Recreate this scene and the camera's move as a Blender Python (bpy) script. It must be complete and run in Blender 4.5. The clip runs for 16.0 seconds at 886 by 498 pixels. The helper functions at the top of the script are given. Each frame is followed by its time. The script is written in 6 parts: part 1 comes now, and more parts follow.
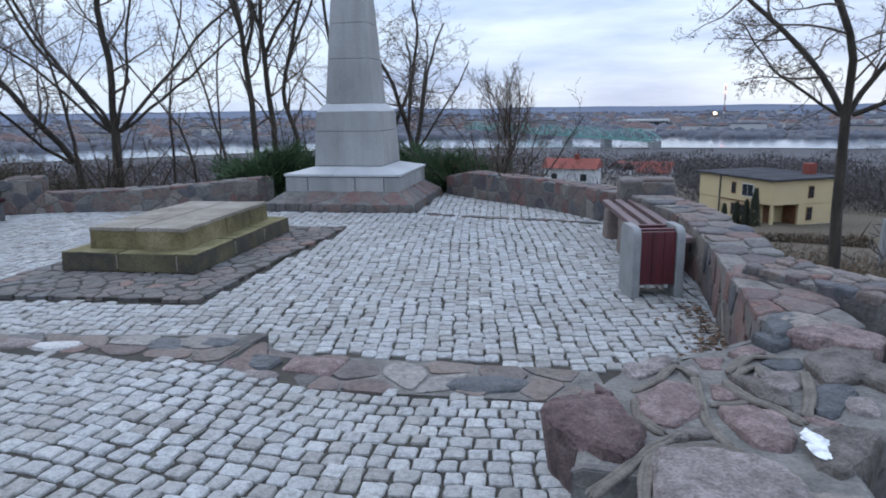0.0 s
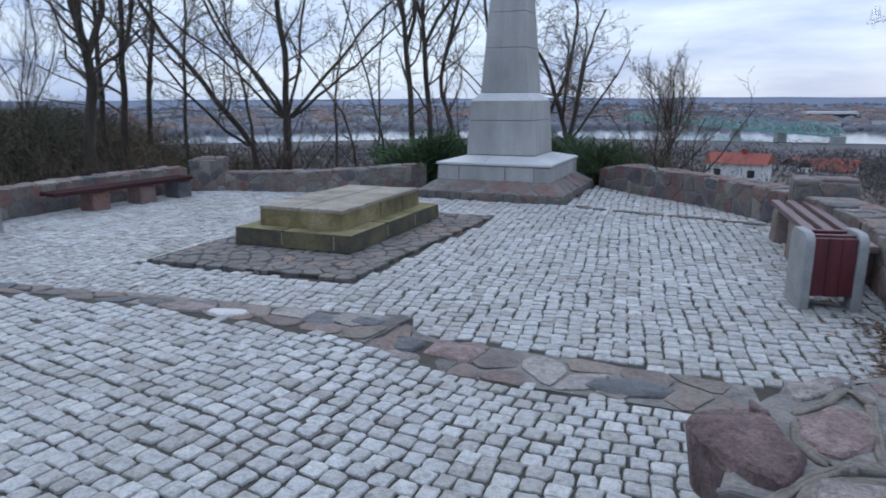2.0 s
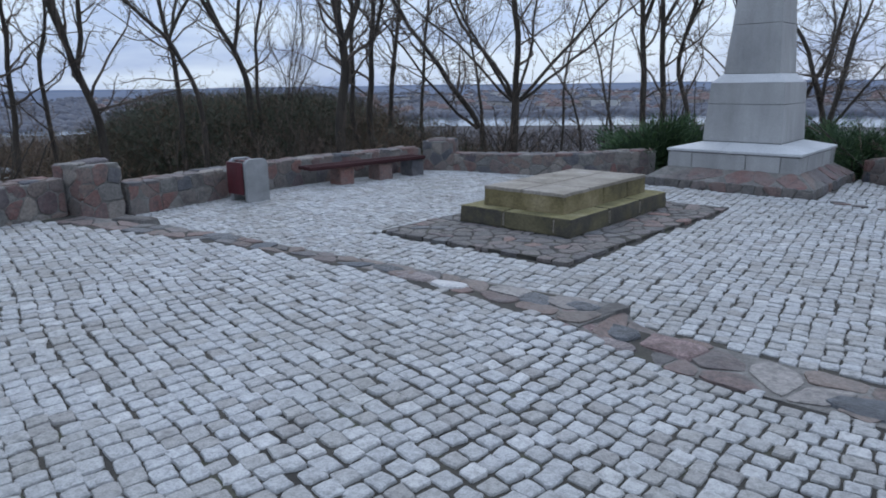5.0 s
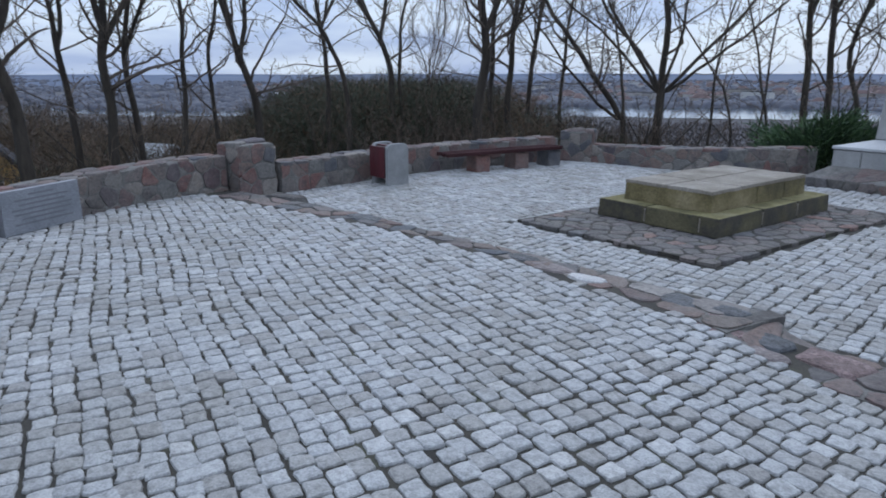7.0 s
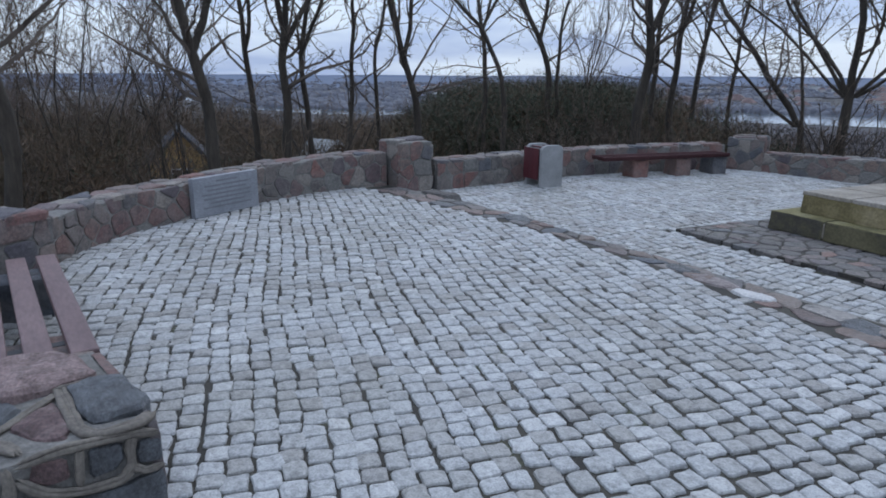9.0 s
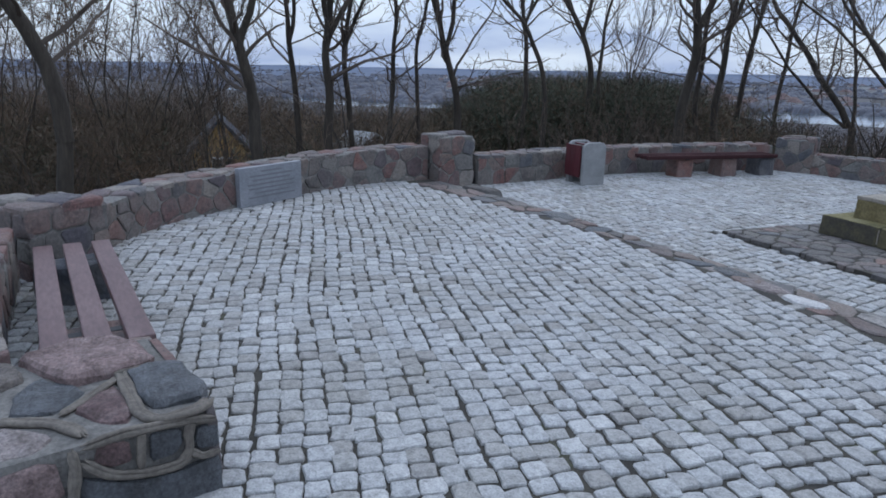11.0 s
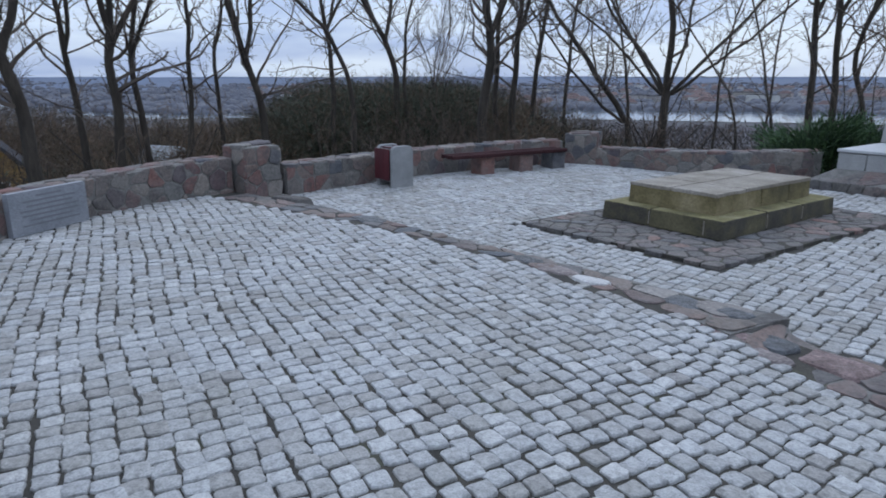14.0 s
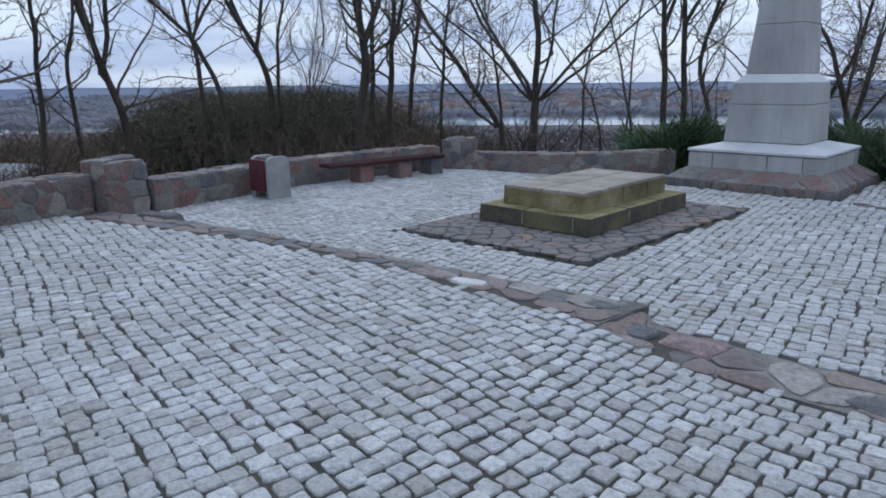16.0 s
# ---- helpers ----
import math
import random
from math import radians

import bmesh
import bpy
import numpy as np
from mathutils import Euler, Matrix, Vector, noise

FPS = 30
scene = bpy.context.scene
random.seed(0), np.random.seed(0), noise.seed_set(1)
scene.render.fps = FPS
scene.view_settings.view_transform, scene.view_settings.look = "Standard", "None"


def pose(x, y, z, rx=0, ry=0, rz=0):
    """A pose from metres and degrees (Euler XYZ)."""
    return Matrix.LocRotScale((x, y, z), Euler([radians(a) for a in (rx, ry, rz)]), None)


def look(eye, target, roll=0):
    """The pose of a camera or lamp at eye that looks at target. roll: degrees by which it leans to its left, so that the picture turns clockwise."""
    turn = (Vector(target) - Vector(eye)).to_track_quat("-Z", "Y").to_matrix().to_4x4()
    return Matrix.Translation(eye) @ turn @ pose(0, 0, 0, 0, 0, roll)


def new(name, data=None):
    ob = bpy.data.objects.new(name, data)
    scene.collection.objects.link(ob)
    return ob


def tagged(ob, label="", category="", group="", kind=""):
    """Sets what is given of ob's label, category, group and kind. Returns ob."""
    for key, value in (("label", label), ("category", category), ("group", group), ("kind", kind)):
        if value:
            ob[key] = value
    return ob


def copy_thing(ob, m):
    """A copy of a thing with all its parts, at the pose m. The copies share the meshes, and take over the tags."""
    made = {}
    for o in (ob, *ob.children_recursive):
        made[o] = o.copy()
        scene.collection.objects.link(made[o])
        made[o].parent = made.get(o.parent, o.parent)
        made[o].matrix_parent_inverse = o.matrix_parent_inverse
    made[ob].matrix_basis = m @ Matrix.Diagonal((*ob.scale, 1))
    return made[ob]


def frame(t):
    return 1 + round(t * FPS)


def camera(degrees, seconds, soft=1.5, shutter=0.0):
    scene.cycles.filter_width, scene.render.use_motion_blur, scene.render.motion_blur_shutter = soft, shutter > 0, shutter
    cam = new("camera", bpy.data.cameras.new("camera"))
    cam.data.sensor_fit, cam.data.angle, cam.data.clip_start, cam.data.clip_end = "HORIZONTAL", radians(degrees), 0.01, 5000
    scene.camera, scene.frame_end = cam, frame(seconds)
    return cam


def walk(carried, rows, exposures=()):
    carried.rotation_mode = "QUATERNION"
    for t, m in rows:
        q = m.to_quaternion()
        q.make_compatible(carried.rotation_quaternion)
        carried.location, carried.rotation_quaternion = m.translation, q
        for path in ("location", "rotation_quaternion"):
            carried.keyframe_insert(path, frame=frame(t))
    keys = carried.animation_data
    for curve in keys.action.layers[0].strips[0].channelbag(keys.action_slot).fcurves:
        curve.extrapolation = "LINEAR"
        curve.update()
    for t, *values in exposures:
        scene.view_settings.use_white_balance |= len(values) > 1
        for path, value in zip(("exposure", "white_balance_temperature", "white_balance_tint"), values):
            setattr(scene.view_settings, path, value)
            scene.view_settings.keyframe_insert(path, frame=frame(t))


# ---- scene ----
cam = camera(67.5, 16.0, 1.75, 0.4)
PATH = [
    (0.0, pose(0.003, 0.004, 1.650, 77.95, 0.77, -0.01)),
    (0.5, pose(0.007, 0.009, 1.650, 77.93, 0.92, 2.68)),
    (1.0, pose(0.001, 0.014, 1.656, 77.98, 0.84, 5.56)),
    (1.5, pose(0.000, 0.015, 1.653, 77.49, 0.56, 9.07)),
    (2.0, pose(0.006, 0.021, 1.662, 77.14, 0.30, 12.99)),
    (2.5, pose(0.004, 0.009, 1.661, 76.97, 0.42, 16.86)),
    (3.0, pose(0.006, 0.002, 1.660, 76.83, 0.79, 20.36)),
    (3.5, pose(0.006, 0.003, 1.659, 76.57, 0.76, 23.43)),
    (6.0, pose(-0.014, -0.023, 1.638, 75.50, 0.39, 37.63)),
    (6.5, pose(-0.049, -0.050, 1.648, 75.15, 0.08, 40.43)),
    (7.0, pose(-0.074, -0.069, 1.647, 75.12, 0.03, 43.36)),
    (7.5, pose(-0.079, -0.077, 1.649, 75.11, -0.26, 46.62)),
    (8.0, pose(-0.095, -0.100, 1.640, 75.18, -0.15, 49.71)),
    (8.5, pose(-0.102, -0.105, 1.643, 75.16, -0.25, 53.07)),
    (9.0, pose(-0.106, -0.121, 1.638, 75.22, -0.32, 56.29)),
    (11.5, pose(-0.166, -0.198, 1.654, 74.65, -1.18, 59.44)),
    (12.0, pose(-0.149, -0.181, 1.658, 74.79, -1.09, 56.98)),
    (12.5, pose(-0.127, -0.156, 1.658, 75.02, -0.99, 53.75)),
    (13.0, pose(-0.099, -0.121, 1.655, 75.20, -0.73, 49.88)),
    (13.5, pose(-0.078, -0.104, 1.649, 75.30, -0.41, 46.58)),
    (14.0, pose(-0.060, -0.085, 1.646, 75.34, -0.01, 43.76)),
    (14.5, pose(-0.038, -0.073, 1.646, 75.47, 0.21, 40.92)),
    (15.0, pose(-0.024, -0.061, 1.643, 75.54, 0.43, 38.17)),
    (15.5, pose(-0.004, -0.060, 1.646, 75.67, 0.53, 35.74)),
    (16.0, pose(0.016, -0.063, 1.647, 75.95, 0.55, 33.63)),
]
walk(cam, PATH, [(0.0, 0.23), (2.0, 0.16), (3.5, 0.09), (7.0, 0.05), (16.0, 0.06)])

# ---- light ----
world = bpy.data.worlds.new("overcast_dusk")
scene.world = world
world.use_nodes = True
wn, wl = world.node_tree.nodes, world.node_tree.links
wn.clear()


def wnode(kind, **vals):
    n = wn.new(kind)
    for k, v in vals.items():
        n.inputs[k].default_value = v
    return n


w_out = wn.new("ShaderNodeOutputWorld")
w_bg = wnode("ShaderNodeBackground", Strength=1.0)
w_sky = wn.new("ShaderNodeTexSky")
w_sky.sky_type, w_sky.sun_disc = "NISHITA", False
w_sky.sun_elevation, w_sky.sun_rotation = radians(35), radians(35)
w_tc = wn.new("ShaderNodeTexCoord")
w_sep = wn.new("ShaderNodeSeparateXYZ")
w_map = wn.new("ShaderNodeMapping")
w_map.inputs["Scale"].default_value = (1.6, 1.6, 9.0)
w_noise = wnode("ShaderNodeTexNoise", Scale=1.7, Detail=6.0, Roughness=0.55)
w_ramp = wn.new("ShaderNodeValToRGB")
w_ramp.color_ramp.elements[0].position, w_ramp.color_ramp.elements[0].color = 0.36, (0.368, 0.48, 0.74, 1)
w_ramp.color_ramp.elements[1].position, w_ramp.color_ramp.elements[1].color = 0.62, (0.67, 0.785, 0.955, 1)
w_up = wn.new("ShaderNodeMapRange")
w_up.inputs["From Min"].default_value, w_up.inputs["From Max"].default_value = 0.0, 1.0
w_up.inputs["To Min"].default_value, w_up.inputs["To Max"].default_value = 0.91, 2.1
w_mul = wn.new("ShaderNodeVectorMath")
w_mul.operation = "SCALE"
w_air = wn.new("ShaderNodeVectorMath")
w_air.operation = "SCALE"
w_air.inputs["Scale"].default_value = 0.012
w_sum = wn.new("ShaderNodeVectorMath")
w_sum.operation = "ADD"
wl.new(w_tc.outputs["Generated"], w_sep.inputs[0])
wl.new(w_tc.outputs["Generated"], w_map.inputs["Vector"])
wl.new(w_map.outputs[0], w_noise.inputs["Vector"])
wl.new(w_noise.outputs["Fac"], w_ramp.inputs["Fac"])
wl.new(w_sep.outputs["Z"], w_up.inputs["Value"])
wl.new(w_ramp.outputs["Color"], w_mul.inputs[0])
wl.new(w_up.outputs[0], w_mul.inputs["Scale"])
wl.new(w_sky.outputs[0], w_air.inputs[0])
wl.new(w_mul.outputs[0], w_sum.inputs[0])
wl.new(w_air.outputs[0], w_sum.inputs[1])
wl.new(w_sum.outputs[0], w_bg.inputs["Color"])
wl.new(w_bg.outputs[0], w_out.inputs["Surface"])

sun = new("sun", bpy.data.lights.new("sun", "SUN"))
sun.data.energy, sun.data.angle, sun.data.color = 0.6, radians(25), (1.0, 0.95, 0.9)
sun.matrix_world = look((-20, 30, 30), (0, 0, 0))

# ---- materials ----


class Mat:
    """A node material that is built up step by step."""

    def __init__(self, name, rough=0.85, metal=0.0):
        self.m = bpy.data.materials.new(name)
        self.m.use_nodes = True
        self.n, self.l = self.m.node_tree.nodes, self.m.node_tree.links
        self.b = self.n["Principled BSDF"]
        self.b.inputs["Roughness"].default_value = rough
        self.b.inputs["Metallic"].default_value = metal
        self.tc = self.n.new("ShaderNodeTexCoord")

    def noise(self, scale, detail=4.0, stretch=(1, 1, 1), world_space=False, rough=0.55):
        mp = self.n.new("ShaderNodeMapping")
        mp.inputs["Scale"].default_value = stretch
        if world_space:
            geo = self.n.new("ShaderNodeNewGeometry")
            self.l.new(geo.outputs["Position"], mp.inputs["Vector"])
        else:
            self.l.new(self.tc.outputs["Object"], mp.inputs["Vector"])
        t = self.n.new("ShaderNodeTexNoise")
        t.inputs["Scale"].default_value, t.inputs["Detail"].default_value, t.inputs["Roughness"].default_value = scale, detail, rough
        self.l.new(mp.outputs[0], t.inputs["Vector"])
        return t.outputs["Fac"]

    def ramp(self, fac, stops, hard=False):
        r = self.n.new("ShaderNodeValToRGB")
        e = r.color_ramp.elements
        while len(e) < len(stops):
            e.new(0.5)
        for el, (p, c) in zip(e, stops):
            el.position, el.color = p, (*c, 1)
        if hard:
            r.color_ramp.interpolation = "CONSTANT"
        self.l.new(fac, r.inputs["Fac"])
        return r.outputs["Color"]

    def mix(self, fac, a, b, mode="MIX"):
        x = self.n.new("ShaderNodeMix")
        x.data_type, x.blend_type = "RGBA", mode
        for sock, v in ((x.inputs[0], fac), (x.inputs[6], a), (x.inputs[7], b)):
            if isinstance(v, (int, float)):
                sock.default_value = v
            elif isinstance(v, tuple):
                sock.default_value = (*v, 1)
            else:
                self.l.new(v, sock)
        return x.outputs[2]

    def random(self):
        return self.n.new("ShaderNodeObjectInfo").outputs["Random"]

    def island(self):
        return self.n.new("ShaderNodeNewGeometry").outputs["Random Per Island"]

    def color(self, sock):
        if isinstance(sock, tuple):
            self.b.inputs["Base Color"].default_value = (*sock, 1)
        else:
            self.l.new(sock, self.b.inputs["Base Color"])
        return self

    def bump(self, fac, strength=0.4, dist=0.01):
        b = self.n.new("ShaderNodeBump")
        b.inputs["Strength"].default_value, b.inputs["Distance"].default_value = strength, dist
        self.l.new(fac, b.inputs["Height"])
        self.l.new(b.outputs[0], self.b.inputs["Normal"])
        return self


STONES = ((0.0, (0.085, 0.082, 0.084)), (0.14, (0.18, 0.09, 0.075)), (0.3, (0.115, 0.105, 0.098)), (0.45, (0.175, 0.125, 0.105)), (0.6, (0.058, 0.066, 0.08)), (0.72, (0.155, 0.075, 0.064)), (0.84, (0.145, 0.14, 0.13)), (0.95, (0.22, 0.19, 0.165)))


def granite(name, single):
    m = Mat(name, 0.75)
    rnd = m.random() if single else m.island()
    base = m.ramp(rnd, ((0.0, (0.25, 0.242, 0.232)), (0.12, (0.29, 0.285, 0.272)), (0.5, (0.33, 0.333, 0.333)), (0.85, (0.365, 0.37, 0.37)), (1.0, (0.42, 0.418, 0.41))))
    speck = m.ramp(m.noise(120, 3, world_space=True), ((0.33, (0.72, 0.72, 0.73)), (0.52, (1, 1, 1)), (0.72, (1.14, 1.14, 1.14))))
    c = m.mix(1.0, base, speck, "MULTIPLY")
    blotch = m.ramp(m.noise(26, 5, world_space=True, rough=0.65), ((0.34, (0.70, 0.70, 0.69)), (0.52, (1.0, 1.0, 1.0)), (0.68, (1.14, 1.14, 1.13))))
    c = m.mix(1.0, c, blotch, "MULTIPLY")
    stain = m.ramp(m.noise(0.9, 5, world_space=True), ((0.3, (0.84, 0.83, 0.80)), (0.6, (1.0, 1.0, 1.0))))
    c = m.mix(1.0, c, stain, "MULTIPLY")
    return m.color(c).bump(m.noise(48, 5, world_space=True, rough=0.65), 0.8, 0.009).m


def fieldstone(name, single, stops=STONES):
    m = Mat(name, 0.8)
    rnd = m.random() if single else m.island()
    base = m.ramp(rnd, stops)
    grain = m.ramp(m.noise(38, 6, world_space=True, rough=0.7), ((0.3, (0.5, 0.5, 0.5)), (0.55, (1, 1, 1)), (0.78, (1.55, 1.5, 1.45))))
    c = m.mix(1.0, base, grain, "MULTIPLY")
    patch = m.ramp(m.noise(5, 6, world_space=True), ((0.42, (0, 0, 0)), (0.58, (1, 1, 1))))
    c = m.mix(patch, c, m.mix(0.3, c, (0.17, 0.16, 0.15)))
    c = m.mix(m.ramp(m.noise(9, 5, world_space=True), ((0.52, (0, 0, 0)), (0.68, (1, 1, 1)))), c, m.mix(0.55, c, (0.045, 0.045, 0.045)))
    return m.color(c).bump(m.noise(22, 7, world_space=True, rough=0.65), 0.8, 0.02).m


def simple(name, stops, scale, rough=0.85, bump=0.3, dist=0.01, stretch=(1, 1, 1), detail=6.0, fine=0):
    m = Mat(name, rough)
    f = m.noise(scale, detail, stretch)
    c = m.ramp(f, stops)
    if fine:
        c = m.mix(1.0, c, m.ramp(m.noise(fine, 4, stretch), ((0.3, (0.72, 0.72, 0.72)), (0.7, (1.2, 1.2, 1.2)))), "MULTIPLY")
    m.color(c)
    if bump:
        m.bump(m.noise(scale * 4, 6, stretch), bump, dist)
    return m.m


M_SETT = granite("granite_sett", True)
M_SETT_FAR = granite("granite_setts", False)
M_STONE = fieldstone("fieldstone", True)
M_PADSTONE = fieldstone("pad_stone", True, ((0.0, (0.085, 0.08, 0.08)), (0.35, (0.115, 0.105, 0.095)), (0.6, (0.15, 0.12, 0.11)), (0.8, (0.10, 0.105, 0.11)), (0.95, (0.20, 0.12, 0.10))))
M_KERBSTONE = fieldstone("kerb_stone", True, ((0.0, (0.080, 0.075, 0.074)), (0.2, (0.175, 0.115, 0.100)), (0.38, (0.135, 0.115, 0.098)), (0.52, (0.075, 0.084, 0.096)), (0.68, (0.190, 0.150, 0.128)), (0.84, (0.115, 0.088, 0.078)), (0.97, (0.260, 0.240, 0.222))))
M_MORTAR = simple("mortar", ((0.3, (0.099, 0.094, 0.087)), (0.7, (0.186, 0.176, 0.162))), 7, 0.95, 0.8, 0.02, fine=60)
M_JOINT = simple("joint_soil", ((0.3, (0.024, 0.022, 0.019)), (0.6, (0.050, 0.045, 0.036)), (0.75, (0.055, 0.066, 0.032))), 3, 1.0, 0.6, 0.01, fine=80)
o = Mat("grey_granite_block", 0.7)
oc = o.ramp(o.noise(1.1, 7, (1, 1, 0.6)), ((0.3, (0.21, 0.21, 0.21)), (0.5, (0.29, 0.29, 0.285)), (0.75, (0.36, 0.36, 0.355))))
oc = o.mix(1.0, oc, o.ramp(o.noise(4.0, 6, (1.5, 1.5, 0.12)), ((0.34, (0.86, 0.855, 0.845)), (0.55, (1.0, 1.0, 1.0)), (0.72, (1.06, 1.06, 1.06)))), "MULTIPLY")
oc = o.mix(1.0, oc, o.ramp(o.noise(110, 3), ((0.3, (0.78, 0.78, 0.78)), (0.7, (1.18, 1.18, 1.18)))), "MULTIPLY")
M_OBELISK = o.color(oc).bump(o.noise(50, 5), 0.3, 0.004).m
M_CAPPING = simple("pale_granite", ((0.3, (0.34, 0.345, 0.35)), (0.7, (0.43, 0.435, 0.44))), 2.0, 0.6, 0.2, 0.003, fine=110)
M_OBJOINT = simple("dark_joint", ((0.3, (0.13, 0.13, 0.13)), (0.7, (0.2, 0.2, 0.2))), 8, 0.95, 0)
M_TOMB = simple("mossy_sandstone", ((0.3, (0.055, 0.047, 0.022)), (0.48, (0.135, 0.110, 0.050)), (0.62, (0.20, 0.162, 0.085)), (0.75, (0.28, 0.235, 0.14))), 2.6, 0.95, 0.6, 0.012, fine=40)
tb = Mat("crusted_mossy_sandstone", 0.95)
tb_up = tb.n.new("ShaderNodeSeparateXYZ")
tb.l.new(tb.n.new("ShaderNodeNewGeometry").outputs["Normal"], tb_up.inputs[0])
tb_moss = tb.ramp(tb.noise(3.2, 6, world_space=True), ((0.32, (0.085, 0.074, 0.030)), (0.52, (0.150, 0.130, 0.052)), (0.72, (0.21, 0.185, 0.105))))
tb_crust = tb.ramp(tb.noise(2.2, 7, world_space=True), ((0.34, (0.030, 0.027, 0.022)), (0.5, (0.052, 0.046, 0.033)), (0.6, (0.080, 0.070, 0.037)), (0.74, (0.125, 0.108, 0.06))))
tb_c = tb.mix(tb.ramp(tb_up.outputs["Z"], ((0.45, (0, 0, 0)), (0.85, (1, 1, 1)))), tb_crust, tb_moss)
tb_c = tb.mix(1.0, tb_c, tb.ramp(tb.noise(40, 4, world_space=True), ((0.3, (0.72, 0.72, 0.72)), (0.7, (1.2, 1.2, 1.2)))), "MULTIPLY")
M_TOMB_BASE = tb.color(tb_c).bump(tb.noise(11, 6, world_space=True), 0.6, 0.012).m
M_TOMB_TOP = simple("lichened_slab", ((0.3, (0.15, 0.128, 0.098)), (0.55, (0.235, 0.208, 0.172)), (0.75, (0.30, 0.275, 0.24))), 2.5, 0.9, 0.5, 0.006, fine=50)
M_DARKBLOCK = simple("dark_stone_and_shade", ((0.3, (0.05, 0.042, 0.038)), (0.6, (0.09, 0.085, 0.08)), (0.75, (0.13, 0.125, 0.11))), 6, 0.85, 0.6, 0.02, fine=50)
M_CONCRETE = simple("cast_concrete", ((0.3, (0.188, 0.192, 0.192)), (0.7, (0.258, 0.261, 0.261))), 5, 0.85, 0.2, 0.003, fine=130)
M_REDWOOD = simple("dark_red_stained_wood", ((0.3, (0.05, 0.008, 0.012)), (0.7, (0.09, 0.014, 0.019))), 5, 0.5, 0.3, 0.003, (1, 1, 0.12), fine=70)
M_BENCHDARK = simple("dark_brown_red_plank", ((0.3, (0.030, 0.012, 0.013)), (0.7, (0.058, 0.026, 0.027))), 5, 0.95, 0.3, 0.003, (0.25, 1, 1), fine=60)
M_BENCHDARK.node_tree.nodes["Principled BSDF"].inputs["Specular IOR Level"].default_value = 0.15
M_PLANK = simple("weathered_brown_red_plank", ((0.3, (0.094, 0.054, 0.054)), (0.7, (0.151, 0.097, 0.094))), 3, 0.55, 0.25, 0.003, (0.25, 1, 1), fine=60)
M_DARKIRON = simple("dark_iron", ((0.3, (0.02, 0.02, 0.022)), (0.7, (0.04, 0.04, 0.04))), 9, 0.6, 0.2)
M_PLAQUE = simple("grey_slate_plaque", ((0.3, (0.17, 0.18, 0.20)), (0.7, (0.25, 0.26, 0.28))), 3, 0.45, 0.1, 0.002, fine=90)
M_LETTER = simple("cut_lettering", ((0.3, (0.125, 0.13, 0.145)), (0.7, (0.16, 0.165, 0.18))), 9, 0.7, 0)
M_BARK = simple("bark", ((0.3, (0.022, 0.018, 0.014)), (0.6, (0.052, 0.042, 0.032)), (0.8, (0.080, 0.070, 0.056))), 5, 0.95, 0.8, 0.03, (1, 1, 0.2), fine=30)
M_TWIG = simple("twig", ((0.3, (0.056, 0.044, 0.036)), (0.7, (0.115, 0.092, 0.076))), 2, 0.95, 0)
M_PALETWIG = simple("pale_twig", ((0.3, (0.07, 0.05, 0.038)), (0.7, (0.13, 0.095, 0.07))), 2, 0.95, 0)
M_PLASTER_Y = simple("ochre_plaster", ((0.3, (0.46, 0.365, 0.205)), (0.7, (0.50, 0.40, 0.23))), 0.5, 0.9, 0)
M_PLASTER_W = simple("white_plaster", ((0.3, (0.451, 0.451, 0.451)), (0.7, (0.574, 0.574, 0.566))), 0.5, 0.9, 0.1, fine=6)
M_ROOF_RED = simple("red_roof_tile", ((0.3, (0.150, 0.030, 0.020)), (0.7, (0.225, 0.050, 0.035))), 0.7, 0.8, 0.2, fine=8)
M_CITYROOF = simple("dull_town_roof", ((0.3, (0.10, 0.07, 0.068)), (0.7, (0.17, 0.11, 0.10))), 0.05, 0.85, 0)
M_ROOF_DARK = simple("tar_roof", ((0.3, (0.036, 0.036, 0.042)), (0.7, (0.072, 0.072, 0.078))), 0.6, 1.0, 0.1, fine=6)
M_ROOF_DARK.node_tree.nodes["Principled BSDF"].inputs["Specular IOR Level"].default_value = 0.1
M_BROWNWOOD = simple("brown_frame", ((0.3, (0.10, 0.045, 0.02)), (0.7, (0.20, 0.09, 0.045))), 4, 0.6, 0)
M_WOODHOUSE = simple("ochre_boards", ((0.3, (0.28, 0.17, 0.06)), (0.7, (0.40, 0.25, 0.10))), 2, 0.9, 0.1, fine=9)
M_STEELGREEN = simple("green_steel_paint", ((0.3, (0.10, 0.24, 0.22)), (0.7, (0.14, 0.30, 0.27))), 0.1, 0.6, 0)
M_CITY = Mat("city_walls", 0.9)
M_CITY.color(M_CITY.ramp(M_CITY.random(), ((0.0, (0.186, 0.186, 0.205)), (0.3, (0.279, 0.260, 0.236)), (0.55, (0.223, 0.167, 0.155)), (0.75, (0.360, 0.353, 0.341)), (0.93, (0.434, 0.434, 0.422)))))
M_CITY = M_CITY.m
M_GLASS = Mat("window_glass", 0.08)
M_GLASS.color((0.02, 0.025, 0.03))
M_GLASS = M_GLASS.m
M_SNOWPAINT = simple("white_paint_splash", ((0.3, (0.34, 0.35, 0.36)), (0.48, (0.62, 0.63, 0.65)), (0.7, (0.8, 0.81, 0.82))), 24, 0.6, 0.4, 0.004)

